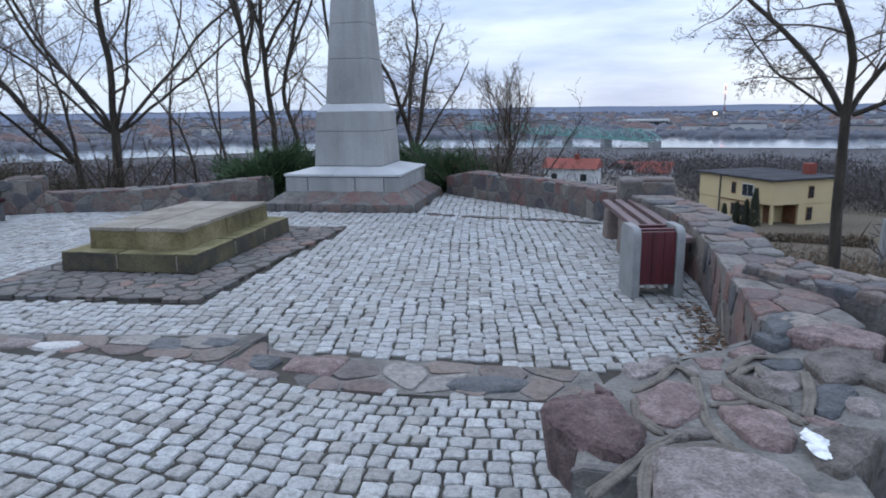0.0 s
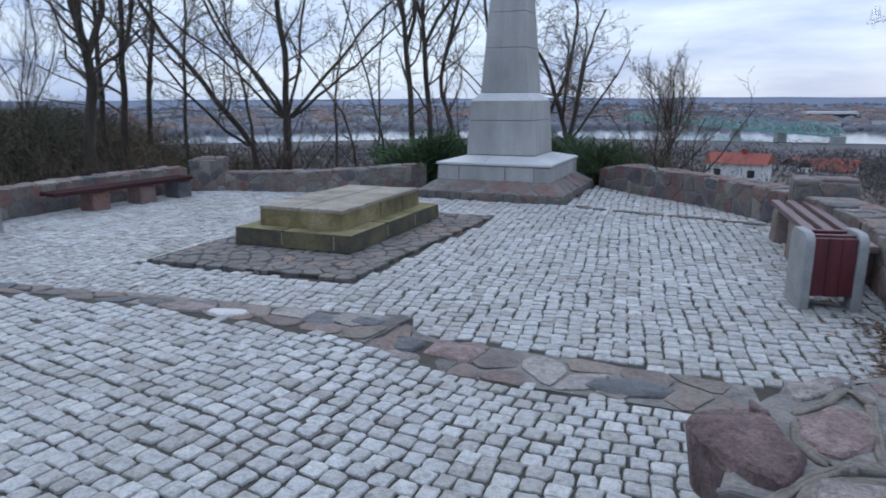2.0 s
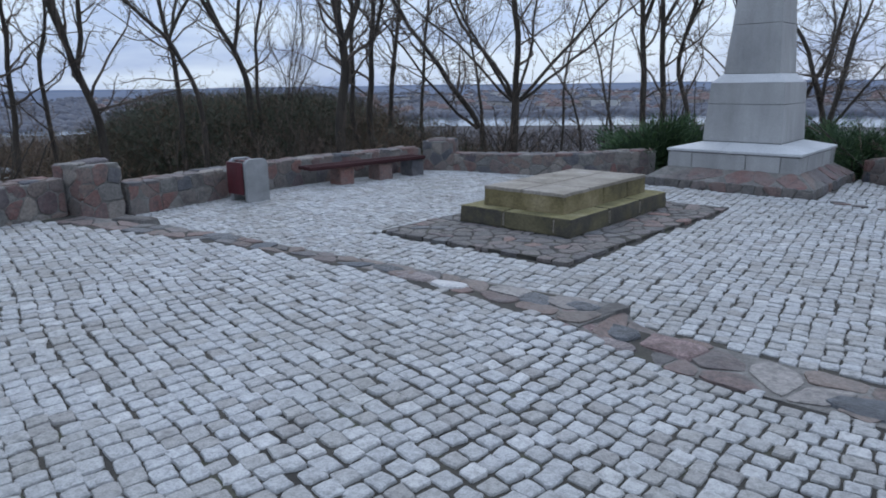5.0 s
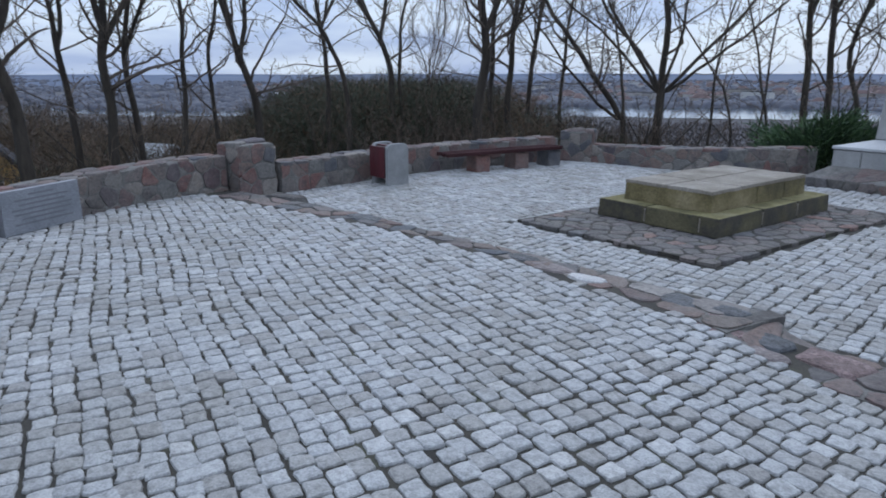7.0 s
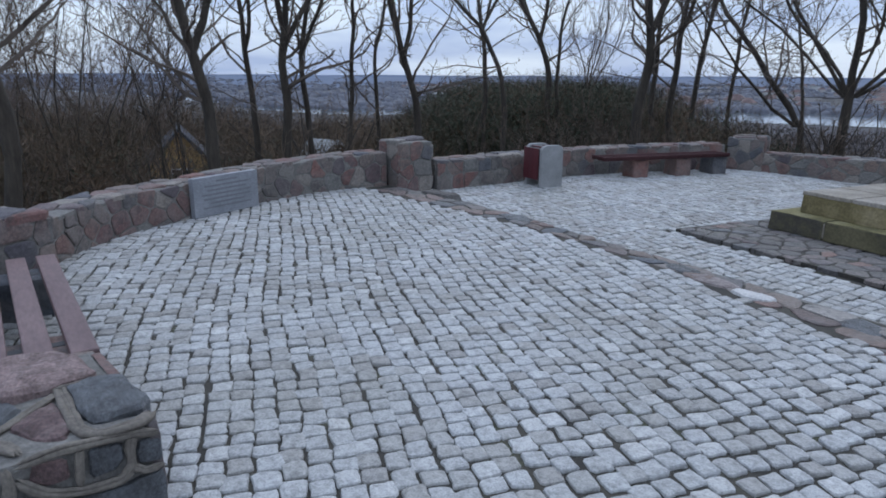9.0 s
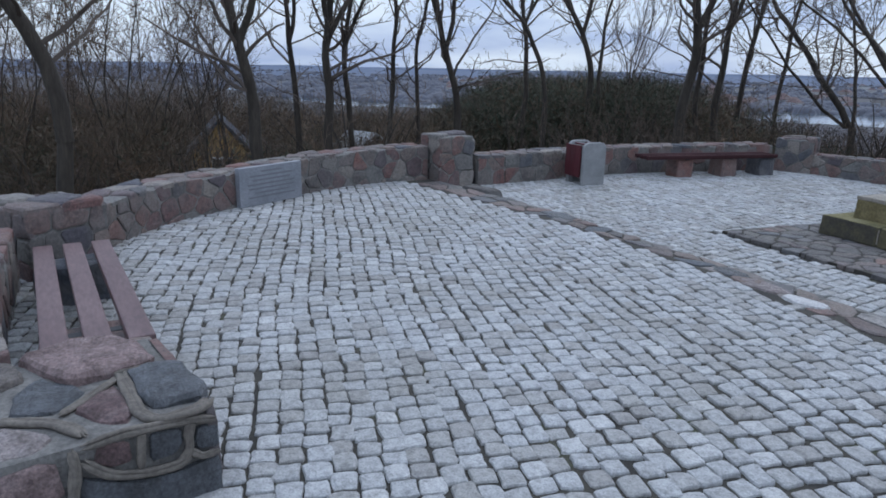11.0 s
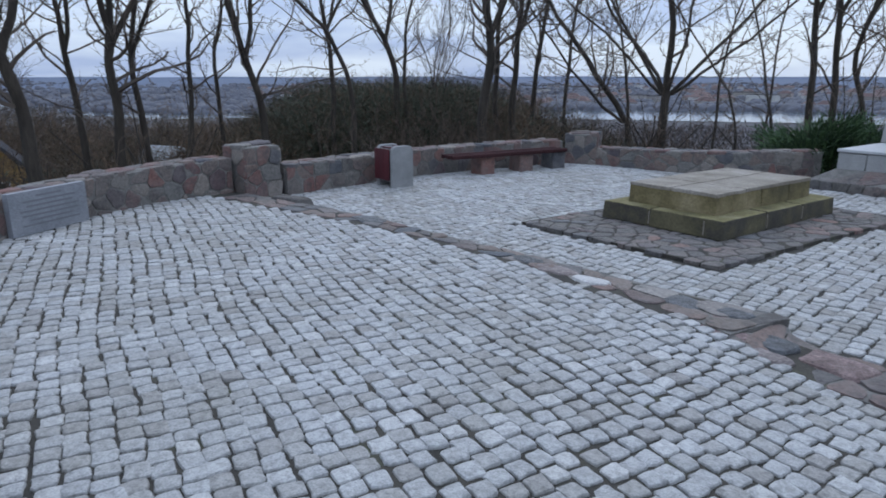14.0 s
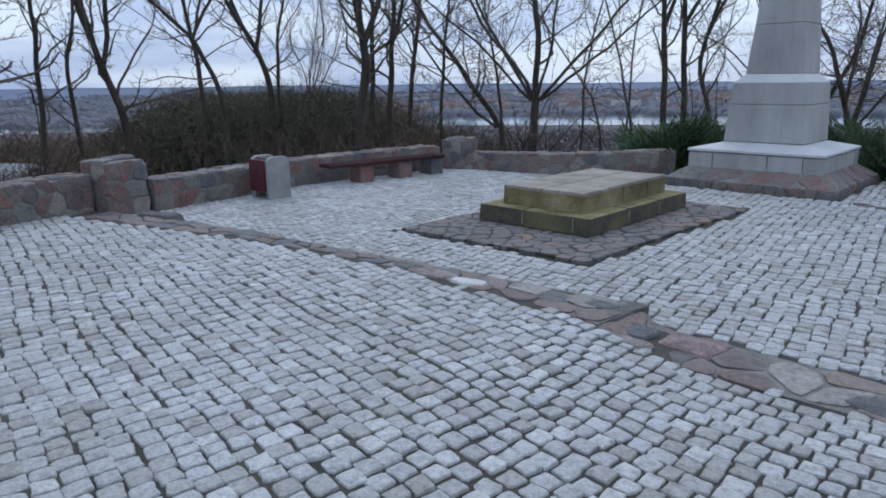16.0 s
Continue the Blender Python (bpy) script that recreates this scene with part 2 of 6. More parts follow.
g = Mat("hillside", 0.98)
f1 = g.noise(0.35, 8, world_space=True)
f2 = g.noise(9.0, 6, world_space=True)
near = g.mix(0.6, g.ramp(f1, ((0.3, (0.04, 0.031, 0.022)), (0.55, (0.06, 0.05, 0.034)), (0.7, (0.045, 0.055, 0.025)))), g.ramp(f2, ((0.35, (0.04, 0.03, 0.02)), (0.65, (0.15, 0.11, 0.07)))))
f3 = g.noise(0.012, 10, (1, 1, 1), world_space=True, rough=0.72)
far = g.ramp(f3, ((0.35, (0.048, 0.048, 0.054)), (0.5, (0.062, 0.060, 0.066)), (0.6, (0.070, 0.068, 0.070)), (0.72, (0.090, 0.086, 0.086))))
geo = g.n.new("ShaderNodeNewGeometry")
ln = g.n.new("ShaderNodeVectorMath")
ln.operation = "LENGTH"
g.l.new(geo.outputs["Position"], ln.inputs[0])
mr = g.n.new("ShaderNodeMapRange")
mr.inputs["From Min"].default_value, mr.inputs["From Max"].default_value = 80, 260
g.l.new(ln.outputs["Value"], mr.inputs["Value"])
# past 1700 m the ground turns blue: aerial haze put into the colour
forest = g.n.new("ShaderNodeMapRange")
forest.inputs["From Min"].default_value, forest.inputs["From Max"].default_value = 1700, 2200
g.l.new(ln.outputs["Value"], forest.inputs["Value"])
haze_belt = g.ramp(g.noise(0.006, 6, world_space=True), ((0.35, (0.058, 0.082, 0.135)), (0.65, (0.082, 0.105, 0.155))))
g.color(g.mix(forest.outputs[0], g.mix(mr.outputs[0], near, far), haze_belt)).bump(f2, 0.8, 0.05)
M_GROUND = g.m

w = Mat("river_water", 0.12)
w.color((0.10, 0.12, 0.14)).bump(w.noise(0.05, 4, (1, 1, 1), world_space=True), 0.15, 0.5)
M_WATER = w.m
# far woods and ridge: distance haze is painted in as a blue tint
t_ = Mat("far_plain_woods_hazed", 1.0)
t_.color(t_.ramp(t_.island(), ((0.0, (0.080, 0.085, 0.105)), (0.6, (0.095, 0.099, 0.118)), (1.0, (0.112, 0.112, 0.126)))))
M_PLAINWOOD_HAZED = t_.m
d = Mat("far_forest_hazed", 1.0)
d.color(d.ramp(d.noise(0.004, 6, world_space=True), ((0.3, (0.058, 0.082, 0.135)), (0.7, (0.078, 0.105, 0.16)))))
M_RIDGE_HAZED = d.m

t_ = Mat("scrub", 1.0)
t_.color(t_.ramp(t_.island(), ((0.0, (0.028, 0.022, 0.015)), (0.35, (0.055, 0.042, 0.028)), (0.6, (0.085, 0.058, 0.038)), (0.85, (0.105, 0.082, 0.058)))))
scrub_patch = t_.ramp(t_.noise(0.55, 4, world_space=True), ((0.34, (0.55, 0.58, 0.5)), (0.5, (1.0, 0.98, 0.92)), (0.66, (1.65, 1.4, 1.25))))
scrub_base = t_.b.inputs["Base Color"].links[0].from_socket
t_.color(t_.mix(1.0, scrub_base, scrub_patch, "MULTIPLY"))
M_SCRUB = t_.m
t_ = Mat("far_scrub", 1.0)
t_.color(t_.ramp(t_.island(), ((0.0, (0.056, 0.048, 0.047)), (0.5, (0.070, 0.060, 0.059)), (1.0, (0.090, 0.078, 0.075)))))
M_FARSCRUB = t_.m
t_ = Mat("evergreen", 0.9)
t_.color(t_.ramp(t_.island(), ((0.0, (0.026, 0.033, 0.021)), (0.6, (0.048, 0.056, 0.034)), (1.0, (0.072, 0.080, 0.048)))))
M_EVERGREEN = t_.m
t_ = Mat("juniper_needles", 0.85)
t_.color(t_.ramp(t_.island(), ((0.0, (0.012, 0.03, 0.012)), (0.6, (0.03, 0.065, 0.022)), (1.0, (0.06, 0.11, 0.035)))))
M_JUNIPER = t_.m
t_ = Mat("dead_leaf", 0.9)
t_.color(t_.ramp(t_.island(), ((0.0, (0.06, 0.035, 0.02)), (0.6, (0.13, 0.075, 0.045)), (1.0, (0.2, 0.13, 0.08)))))
M_LEAF = t_.m

# ---- building helpers ----


def mesh_of(name, verts, faces, material, smooth=False):
    me = bpy.data.meshes.new(name)
    me.from_pydata(verts, [], faces)
    me.materials.append(material)
    if smooth:
        me.polygons.foreach_set("use_smooth", [True] * len(me.polygons))
    me.update()
    return me


def part(name, me, parent, label="", at=None):
    """One mesh object under a thing or under a part."""
    ob = new(name, me)
    ob.parent = parent
    if at is not None:
        ob.matrix_basis = at
    if label:
        ob["label"] = label
    return ob


def thing(name, label, category, at=None, group="", kind=""):
    ob = new(name)
    if at is not None:
        ob.matrix_basis = at
    return tagged(ob, label, category, group, kind)


def setting(name, me, label, category):
    return tagged(new(name, me), label, category, "", "structure")


def box(name, x0, x1, y0, y1, z0, z1, material, bevel=0.01, top=1.0, seg=2, wobble=0.0):
    """A box mesh with rounded edges; top scales its upper face, wobble makes it uneven."""
    bm = bmesh.new()
    bmesh.ops.create_cube(bm, size=1.0)
    for v in bm.verts:
        k = top if v.co.z > 0 else 1.0
        v.co = Vector(((x0 + x1) / 2 + v.co.x * (x1 - x0) * k, (y0 + y1) / 2 + v.co.y * (y1 - y0) * k, (z0 + z1) / 2 + v.co.z * (z1 - z0)))
    if bevel:
        bmesh.ops.bevel(bm, geom=bm.edges[:], offset=bevel, segments=seg, affect="EDGES", profile=0.6)
    if wobble:
        bmesh.ops.subdivide_edges(bm, edges=[e for e in bm.edges if e.calc_length() > 0.12], cuts=4, use_grid_fill=True)
        for v in bm.verts:
            v.co += noise.noise_vector(v.co * 6) * wobble
    me = bpy.data.meshes.new(name)
    bm.to_mesh(me)
    bm.free()
    me.materials.append(material)
    return me


def smooth01(v):
    v = max(0.0, min(1.0, v))
    return v * v * (3 - 2 * v)


def along(line, y_of):
    """Linear interpolation in a short table of pairs."""
    if y_of <= line[0][0]:
        return line[0][1]
    for (a, b), (c, d) in zip(line, line[1:]):
        if y_of <= c:
            return b + (d - b) * (y_of - a) / (c - a)
    return line[-1][1]


# ---- the lie of the land ----
CENTRE = Vector((-2.8, 6.0))
FALL = ((0, -0.3), (6.6, -0.3), (7.5, -0.7), (10, -1.6), (15, -3.0), (30, -6.5), (60, -10), (120, -13), (250, -22), (450, -36), (520, -38), (2200, -38), (3500, -26), (4700, -14), (4950, -14))


def ground_z(x, y):
    """Height of the hill, the valley and the far plain."""
    dx, dy = x - CENTRE.x, y - CENTRE.y
    r = math.hypot(dx, dy)
    z = along(FALL, r)
    behind = smooth01((-dy - 0.6 * r) / (0.3 * r + 0.01)) if r > 6 else 0
    z = z * (1 - behind) + max(z, -0.3 - 0.02 * r) * behind if r < 450 else z
    if 12 < r < 60:
        ang = math.degrees(math.atan2(-x, y))
        z += 4.0 * math.exp(-((r - 27) / 9) ** 2) * math.exp(-((ang - 48) / 9) ** 4)
    if r > 8:
        z += 0.35 * min(1, (r - 8) / 20) * noise.noise((x * 0.12, y * 0.12, 3)) * (1 if r < 400 else 0.4)
    return z


def near_z(x, y):
    """The upper terrace rises towards its left end."""
    return 0.11 * smooth01((-0.6 - x) / 1.3)


RINGS = [0, 3, 5.5, 6.6, 7, 7.5, 8.2, 9, 10, 11.5, 13, 15, 18, 22, 27, 33, 40, 50, 62, 76, 95, 120, 150, 190, 250, 320, 400, 450, 520, 600, 800, 1000, 1300, 1700, 2200, 2800, 3500, 4200, 4700, 4950]
SPOKES = 144
verts, faces = [(CENTRE.x, CENTRE.y, -0.3)], []
for r in RINGS[1:]:
    for k in range(SPOKES):
        a = 2 * math.pi * k / SPOKES
        x, y = CENTRE.x + r * math.cos(a), CENTRE.y + r * math.sin(a)
        verts.append((x, y, ground_z(x, y)))
for k in range(SPOKES):
    faces.append((0, 1 + k, 1 + (k + 1) % SPOKES))
for i in range(len(RINGS) - 2):
    b = 1 + i * SPOKES
    for k in range(SPOKES):
        k2 = (k + 1) % SPOKES
        faces.append((b + k, b + SPOKES + k, b + SPOKES + k2, b + k2))
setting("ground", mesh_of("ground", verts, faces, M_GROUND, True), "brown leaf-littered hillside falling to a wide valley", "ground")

# river: azimuth in degrees to the left of straight ahead, near bank, far bank
RIVER = [(-75, 1500, 1800), (-55, 900, 1100), (-32, 670, 850), (-21, 655, 840), (-15, 650, 860), (0, 655, 865), (12, 660, 850), (20, 640, 830), (25, 635, 830), (40, 640, 780), (55, 660, 760), (62, 670, 760), (67, 680, 780), (72, 780, 860), (80, 1250, 1350), (90, 2000, 2150)]
verts, faces = [], []
for k in range(len(RIVER) - 1):
    for j in range(6):
        t = j / 6
        az, rn, rf = [p + (q - p) * t for p, q in zip(RIVER[k], RIVER[k + 1])]
        for r in (rn, rf):
            verts.append((-math.sin(radians(az)) * r, math.cos(radians(az)) * r, -37.4))
n = len(verts) // 2
faces = [(2 * i, 2 * i + 2, 2 * i + 3, 2 * i + 1) for i in range(n - 1)]
setting("water", mesh_of("river", verts, faces, M_WATER), "wide pale grey river under an overcast sky", "river")

# far wooded ridge that closes the plain; its blue is painted distance haze
verts, faces = [], []
for k in range(289):
    a = 2 * math.pi * k / 288
    top = -3 + 7 * noise.noise((math.cos(a) * 9, math.sin(a) * 9, 1)) + 3 * noise.noise((math.cos(a) * 60, math.sin(a) * 60, 1))
    for r, z in ((4300, -30), (4500, top - 8), (4650, top - 3), (4800, -20)):
        verts.append((math.cos(a) * r, math.sin(a) * r, z))
for k in range(288):
    for j in range(3):
        b = 4 * k + j
        faces.append((b, b + 4, b + 5, b + 1))
setting("backdrop", mesh_of("far_ridge", verts, faces, M_RIDGE_HAZED, True), "wooded ridge on the horizon, tinted with haze blue", "ridge")

# ---- terrace plan ----
STRIP_NEAR = ((-8.2, 4.05), (-7.2, 4.12), (-5.4, 4.33), (-3.5, 4.3), (-2.5, 4.12), (-1.65, 3.97), (-1.05, 3.74), (0.67, 3.49), (2.2, 3.3))
STRIP_FAR = ((-8.2, 4.5), (-6.8, 4.59), (-5.8, 4.67), (-4.0, 4.57), (-2.5, 4.51), (-1.25, 4.46), (-1.2, 4.34), (-0.65, 4.26), (0.73, 3.99), (2.2, 3.75))
INSIDE = [(2.36, 9.15), (1.89, 10.3), (1.11, 11.4), (0.1, 12.7), (-1.5, 13.6), (-3.0, 12.2), (-4.5, 11.35), (-6.05, 11.1), (-7.1, 11.1), (-7.75, 9.2), (-8.06, 7.5), (-7.98, 5.4), (-8.3, 4.6), (-8.3, 3.6), (-7.86, 2.35), (-7.45, 1.6), (-6.97, 0.78), (-6.2, 0.2), (-5.6, -0.4), (-3.3, -0.45), (-2.5, 0.1), (-2.4, -1.6), (0.8, -1.6), (0.75, 1.6), (0.4, 2.2), (1.0, 3.3), (1.75, 3.75), (1.97, 4.52), (2.34, 6.07), (2.45, 7.2)]


def inside(x, y, poly):
    c = False
    for (a, b), (p, q) in zip(poly, poly[1:] + poly[:1]):
        if (b > y) != (q > y) and x < a + (p - a) * (y - b) / (q - b):
            c = not c
    return c


PAD = [(-4.57, 5.86), (-2.16, 5.58), (-1.36, 9.2), (-3.83, 9.5)]
OB_AT = pose(-1.51, 11.93, 0, 0, 0, -10.4)
OB_INV = OB_AT.inverted()


def terrace_mesh(name, pick, zf, material):
    """The soil bed under the setts, cut to the terrace plan."""
    verts, faces, index = [], [], {}
    step = 0.12
    for i in range(-70, 25):
        for j in range(-15, 118):
            x, y = i * step, j * step
            if inside(x + step / 2, y + step / 2, WIDE) and pick(x + step / 2, y + step / 2):
                quad = []
                for a, b in ((0, 0), (1, 0), (1, 1), (0, 1)):
                    key = (i + a, j + b)
                    if key not in index:
                        index[key] = len(verts)
                        px, py = key[0] * step, key[1] * step
                        verts.append((px, py, zf(px, py) - 0.006))
                    quad.append(index[key])
                faces.append(quad)
    return mesh_of(name, verts, faces, material, True)


WIDE = [(CENTRE.x + (x - CENTRE.x) * 1.03, CENTRE.y + (y - CENTRE.y) * 1.03) for x, y in INSIDE]
upper_bed = setting("pavement_upper", terrace_mesh("upper_bed", lambda x, y: y < along(STRIP_FAR, x) - 0.1, near_z, M_JOINT), "grey granite sett paving with dark mossy joints", "paving")
lower_bed = setting("pavement_lower", terrace_mesh("lower_bed", lambda x, y: y > along(STRIP_FAR, x) - 0.3, lambda x, y: -0.002, M_JOINT), "pale granite sett paving round the tomb", "paving")

# ---- irregular stones fitted together ----


def cells(u0, u1, v0, v1, size, seed, squash=1.0):
    """Irregular polygons that fill a rectangle (u0..u1, v0..v1), cell by cell."""
    rng = random.Random(seed)
    nu, nv = max(1, round((u1 - u0) / (size * squash))), max(1, round((v1 - v0) / size))
    du, dv = (u1 - u0) / nu, (v1 - v0) / nv
    pts = {}
    for i in range(-1, nu + 1):
        for j in range(-1, nv + 1):
            pts[i, j] = (u0 + (i + 0.5 + 0.5 * (j % 2) + rng.uniform(-0.45, 0.45)) * du, v0 + (j + 0.5 + rng.uniform(-0.4, 0.4)) * dv)
    out = []
    for (i, j), (pu, pv) in pts.items():
        if not (u0 < pu < u1 and v0 < pv < v1):
            continue
        poly = [(u0, v0), (u1, v0), (u1, v1), (u0, v1)]
        for a in (-2, -1, 0, 1, 2):
            for b in (-2, -1, 0, 1, 2):
                q = pts.get((i + a, j + b))
                if q is None or (a == 0 and b == 0):
                    continue
                mu, mv, nx, ny = (pu + q[0]) / 2, (pv + q[1]) / 2, q[0] - pu, q[1] - pv
                res = []
                for (x1, y1), (x2, y2) in zip(poly, poly[1:] + poly[:1]):
                    s1, s2 = (x1 - mu) * nx + (y1 - mv) * ny, (x2 - mu) * nx + (y2 - mv) * ny
                    if s1 <= 0:
                        res.append((x1, y1))
                    if (s1 < 0 < s2) or (s2 < 0 < s1):
                        k = s1 / (s1 - s2)
                        res.append((x1 + (x2 - x1) * k, y1 + (y2 - y1) * k))
                poly = res
                if not poly:
                    break
        if len(poly) >= 3:
            out.append(poly)
    return out


def stone_mesh(name, poly, place, material, rng, gap=0.006, proud=0.013, depth=0.03):
    """One fitted stone: a polygon in (u, v), shrunk by the joint, domed and mapped into place by place(u, v, h)."""
    cu, cv = sum(p[0] for p in poly) / len(poly), sum(p[1] for p in poly) / len(poly)
    fine = []
    for (a, b), (c, d) in zip(poly, poly[1:] + poly[:1]):
        if math.hypot(c - a, d - b) < 0.02:
            continue
        fine += [(a + (c - a) * 0.14, b + (d - b) * 0.14), (a + (c - a) * 0.5, b + (d - b) * 0.5), (a + (c - a) * 0.86, b + (d - b) * 0.86)]
    if len(fine) < 6:
        return None
    r = max(0.02, sum(math.hypot(p[0] - cu, p[1] - cv) for p in fine) / len(fine))
    h = proud * rng.uniform(0.5, 1.4)
    tilt_u, tilt_v = rng.uniform(-0.05, 0.05), rng.uniform(-0.05, 0.05)
    verts, m = [], len(fine)
    for shrink, height in ((gap, -depth), (gap, h * 0.45), (gap + 0.10 * r, h * 0.9), (gap + 0.45 * r, h * 1.08)):
        for u, v in fine:
            k = max(0.05, 1 - shrink / max(0.02, math.hypot(u - cu, v - cv)))
            uu, vv = cu + (u - cu) * k, cv + (v - cv) * k
            lift = height + (tilt_u * (uu - cu) + tilt_v * (vv - cv) if height > 0 else 0)
            if height > 0:
                lift += rng.uniform(-0.1, 0.1) * h
            verts.append(tuple(place(uu, vv, lift)))
    verts.append(tuple(place(cu, cv, h * 1.1)))
    faces = []
    for ring in range(3):
        for i in range(m):
            a, b = ring * m + i, ring * m + (i + 1) % m
            faces.append((a, b, b + m, a + m))
    for i in range(m):
        faces.append((3 * m + i, 3 * m + (i + 1) % m, 4 * m))
    return mesh_of(name, verts, faces, material)


def lay(parent, u0, u1, v0, v1, size, place, seed, material=None, keep=None, squash=1.0, gap=0.010, proud=0.009, depth=0.03, name="stone"):
    rng = random.Random(seed + 5)
    for poly in cells(u0, u1, v0, v1, size, seed, squash):
        cu, cv = sum(p[0] for p in poly) / len(poly), sum(p[1] for p in poly) / len(poly)
        if keep and not keep(cu, cv):
            continue
        me = stone_mesh(name, poly, place, material or M_STONE, rng, gap, proud, depth)
        if me:
            part(name, me, parent)


class Line:
    """A plan line, walked by its length."""

    def __init__(self, pts, step=0.15):
        p = [Vector(q) for q in pts]
        fine = []
        for i in range(len(p) - 1):
            a, b, c, d = p[max(0, i - 1)], p[i], p[i + 1], p[min(len(p) - 1, i + 2)]
            m = max(2, int((c - b).length / step))
            for k in range(m):
                t = k / m
                fine.append(0.5 * (2 * b + (c - a) * t + (2 * a - 5 * b + 4 * c - d) * t * t + (3 * b - a - 3 * c + d) * t ** 3))
        fine.append(p[-1])
        self.p = fine
        self.s = [0.0]
        for a, b in zip(fine, fine[1:]):
            self.s.append(self.s[-1] + (b - a).length)
        self.length = self.s[-1]

    def at(self, s):
        s = max(0.0, min(self.length, s))
        k = 0
        while k < len(self.s) - 2 and self.s[k + 1] < s:
            k += 1
        a, b = self.p[k], self.p[k + 1]
        t = (s - self.s[k]) / max(1e-6, self.s[k + 1] - self.s[k])
        a0, b0 = self.p[max(0, k - 1)], self.p[min(len(self.p) - 1, k + 2)]
        d = (b0 - a0).normalized()
        return a + (b - a) * t, d


def stone_wall(name, pts, side, top, thick, seed, label, base=-0.03, size=0.21, both_ends=False, outer_drop=0.5, tops=True, flat=1.0):
    """A fieldstone wall along an inner plan line; side 1 has the terrace on its left. top: table of length and height."""
    line = Line(pts)
    n = max(4, int(line.length / 0.12))

    def spot(s, across, z):
        p, d = line.at(s)
        out = Vector((d.y, -d.x)) * side
        return Vector((p.x + out.x * across, p.y + out.y * across, z))

    ztop = lambda s: along(top, s)
    prof = lambda s: ((0.025, base - 0.3), (0.02, ztop(s) - 0.03), (0.05, ztop(s) - 0.012), (thick - 0.05, ztop(s) - 0.012), (thick - 0.02, ztop(s) - 0.04), (thick, -outer_drop - 0.6))
    verts, faces = [], []
    for i in range(n + 1):
        s = line.length * i / n
        for a, z in prof(s):
            v = spot(s, a, z)
            verts.append(v + noise.noise_vector(v * 5) * 0.01)
    m = 6
    for i in range(n):
        for j in range(m - 1):
            faces.append((i * m + j, i * m + j + 1, (i + 1) * m + j + 1, (i + 1) * m + j))
    faces += [tuple(range(m)), tuple(n * m + j for j in reversed(range(m)))]
    wall = setting(name, mesh_of(name, verts, faces, M_MORTAR), label, "stone wall")
    lay(wall, 0, line.length, base, max(z for _, z in top), size, lambda u, v, h: spot(u, 0.02 - h, base + (v - base) * (ztop(u) - base) / (max(z for _, z in top) - base)), seed, squash=flat)
    lay(wall, 0, line.length, 0.0, thick, size * 0.95, lambda u, v, h: spot(u, v, ztop(u) - 0.012 + h), seed + 1, proud=0.02, squash=1.2) if tops else None
    lay(wall, 0, line.length, -outer_drop - 0.1, max(z for _, z in top), size * 1.6, lambda u, v, h: spot(u, thick - 0.015 + h, min(v, ztop(u) - 0.02)), seed + 2, keep=lambda u, v: v > -0.1)
    for end, s in ((0, 0.0), (1, line.length)):
        if end == 0 or both_ends:
            lay(wall, 0.0, thick, base, ztop(s), size, lambda u, v, h, s=s, end=end: spot(s, u, v) + Vector((*(line.at(s)[1] * (h - 0.005) * (1 if end else -1)), 0)), seed + 3 + end)
    return wall


def stone_pier(name, cx, cy, w, dpt, z0, z1, turn, seed, label, size=0.23, tops=True, sides=(0, 1, 2, 3)):
    """A squat square pier of fieldstones."""
    at = pose(cx, cy, 0, 0, 0, turn)
    me = box(name, -w / 2 + 0.02, w / 2 - 0.02, -dpt / 2 + 0.02, dpt / 2 - 0.02, z0 - 0.4, z1 - 0.015, M_MORTAR, 0.03)
    pier = setting(name, me, label, "stone pier")
    pier.matrix_basis = at
    for k, (length, half, ax) in enumerate(((w, dpt / 2, 0), (dpt, w / 2, 1), (w, dpt / 2, 2), (dpt, w / 2, 3))):
        if k not in sides:
            continue
        rot = pose(0, 0, 0, 0, 0, 90 * k)
        lay(pier, -length / 2, length / 2, z0 - 0.05, z1, size, lambda u, v, h, rot=rot, half=half: rot @ Vector((u, -half + 0.015 - h, v)), seed + k)
    if tops:
        lay(pier, -w / 2, w / 2, -dpt / 2, dpt / 2, size * 1.5, lambda u, v, h: Vector((u, v, z1 - 0.015 + h)), seed + 9, proud=0.035)
    return pier


def tube(verts, faces, pts, radii, sides, point=False):
    """A tapered tube through points."""
    base = len(verts)
    prev = None
    for i, (p, r) in enumerate(zip(pts, radii)):
        d = (pts[min(i + 1, len(pts) - 1)] - pts[max(i - 1, 0)]).normalized()
        if prev is None:
            prev = d.orthogonal().normalized()
        x = (prev - d * prev.dot(d))
        x = x.normalized() if x.length > 1e-5 else d.orthogonal().normalized()
        prev = x
        y = d.cross(x)
        for k in range(sides):
            a = 2 * math.pi * k / sides
            verts.append(p + (x * math.cos(a) + y * math.sin(a)) * r)
    if point:
        del verts[-sides:]
        verts.append(pts[-1])
        last = base + (len(pts) - 1) * sides
        faces += [(last - sides + k, last - sides + (k + 1) % sides, last) for k in range(sides)]
    for i in range(len(pts) - (2 if point else 1)):
        for k in range(sides):
            k2 = (k + 1) % sides
            faces.append((base + i * sides + k, base + i * sides + k2, base + (i + 1) * sides + k2, base + (i + 1) * sides + k))


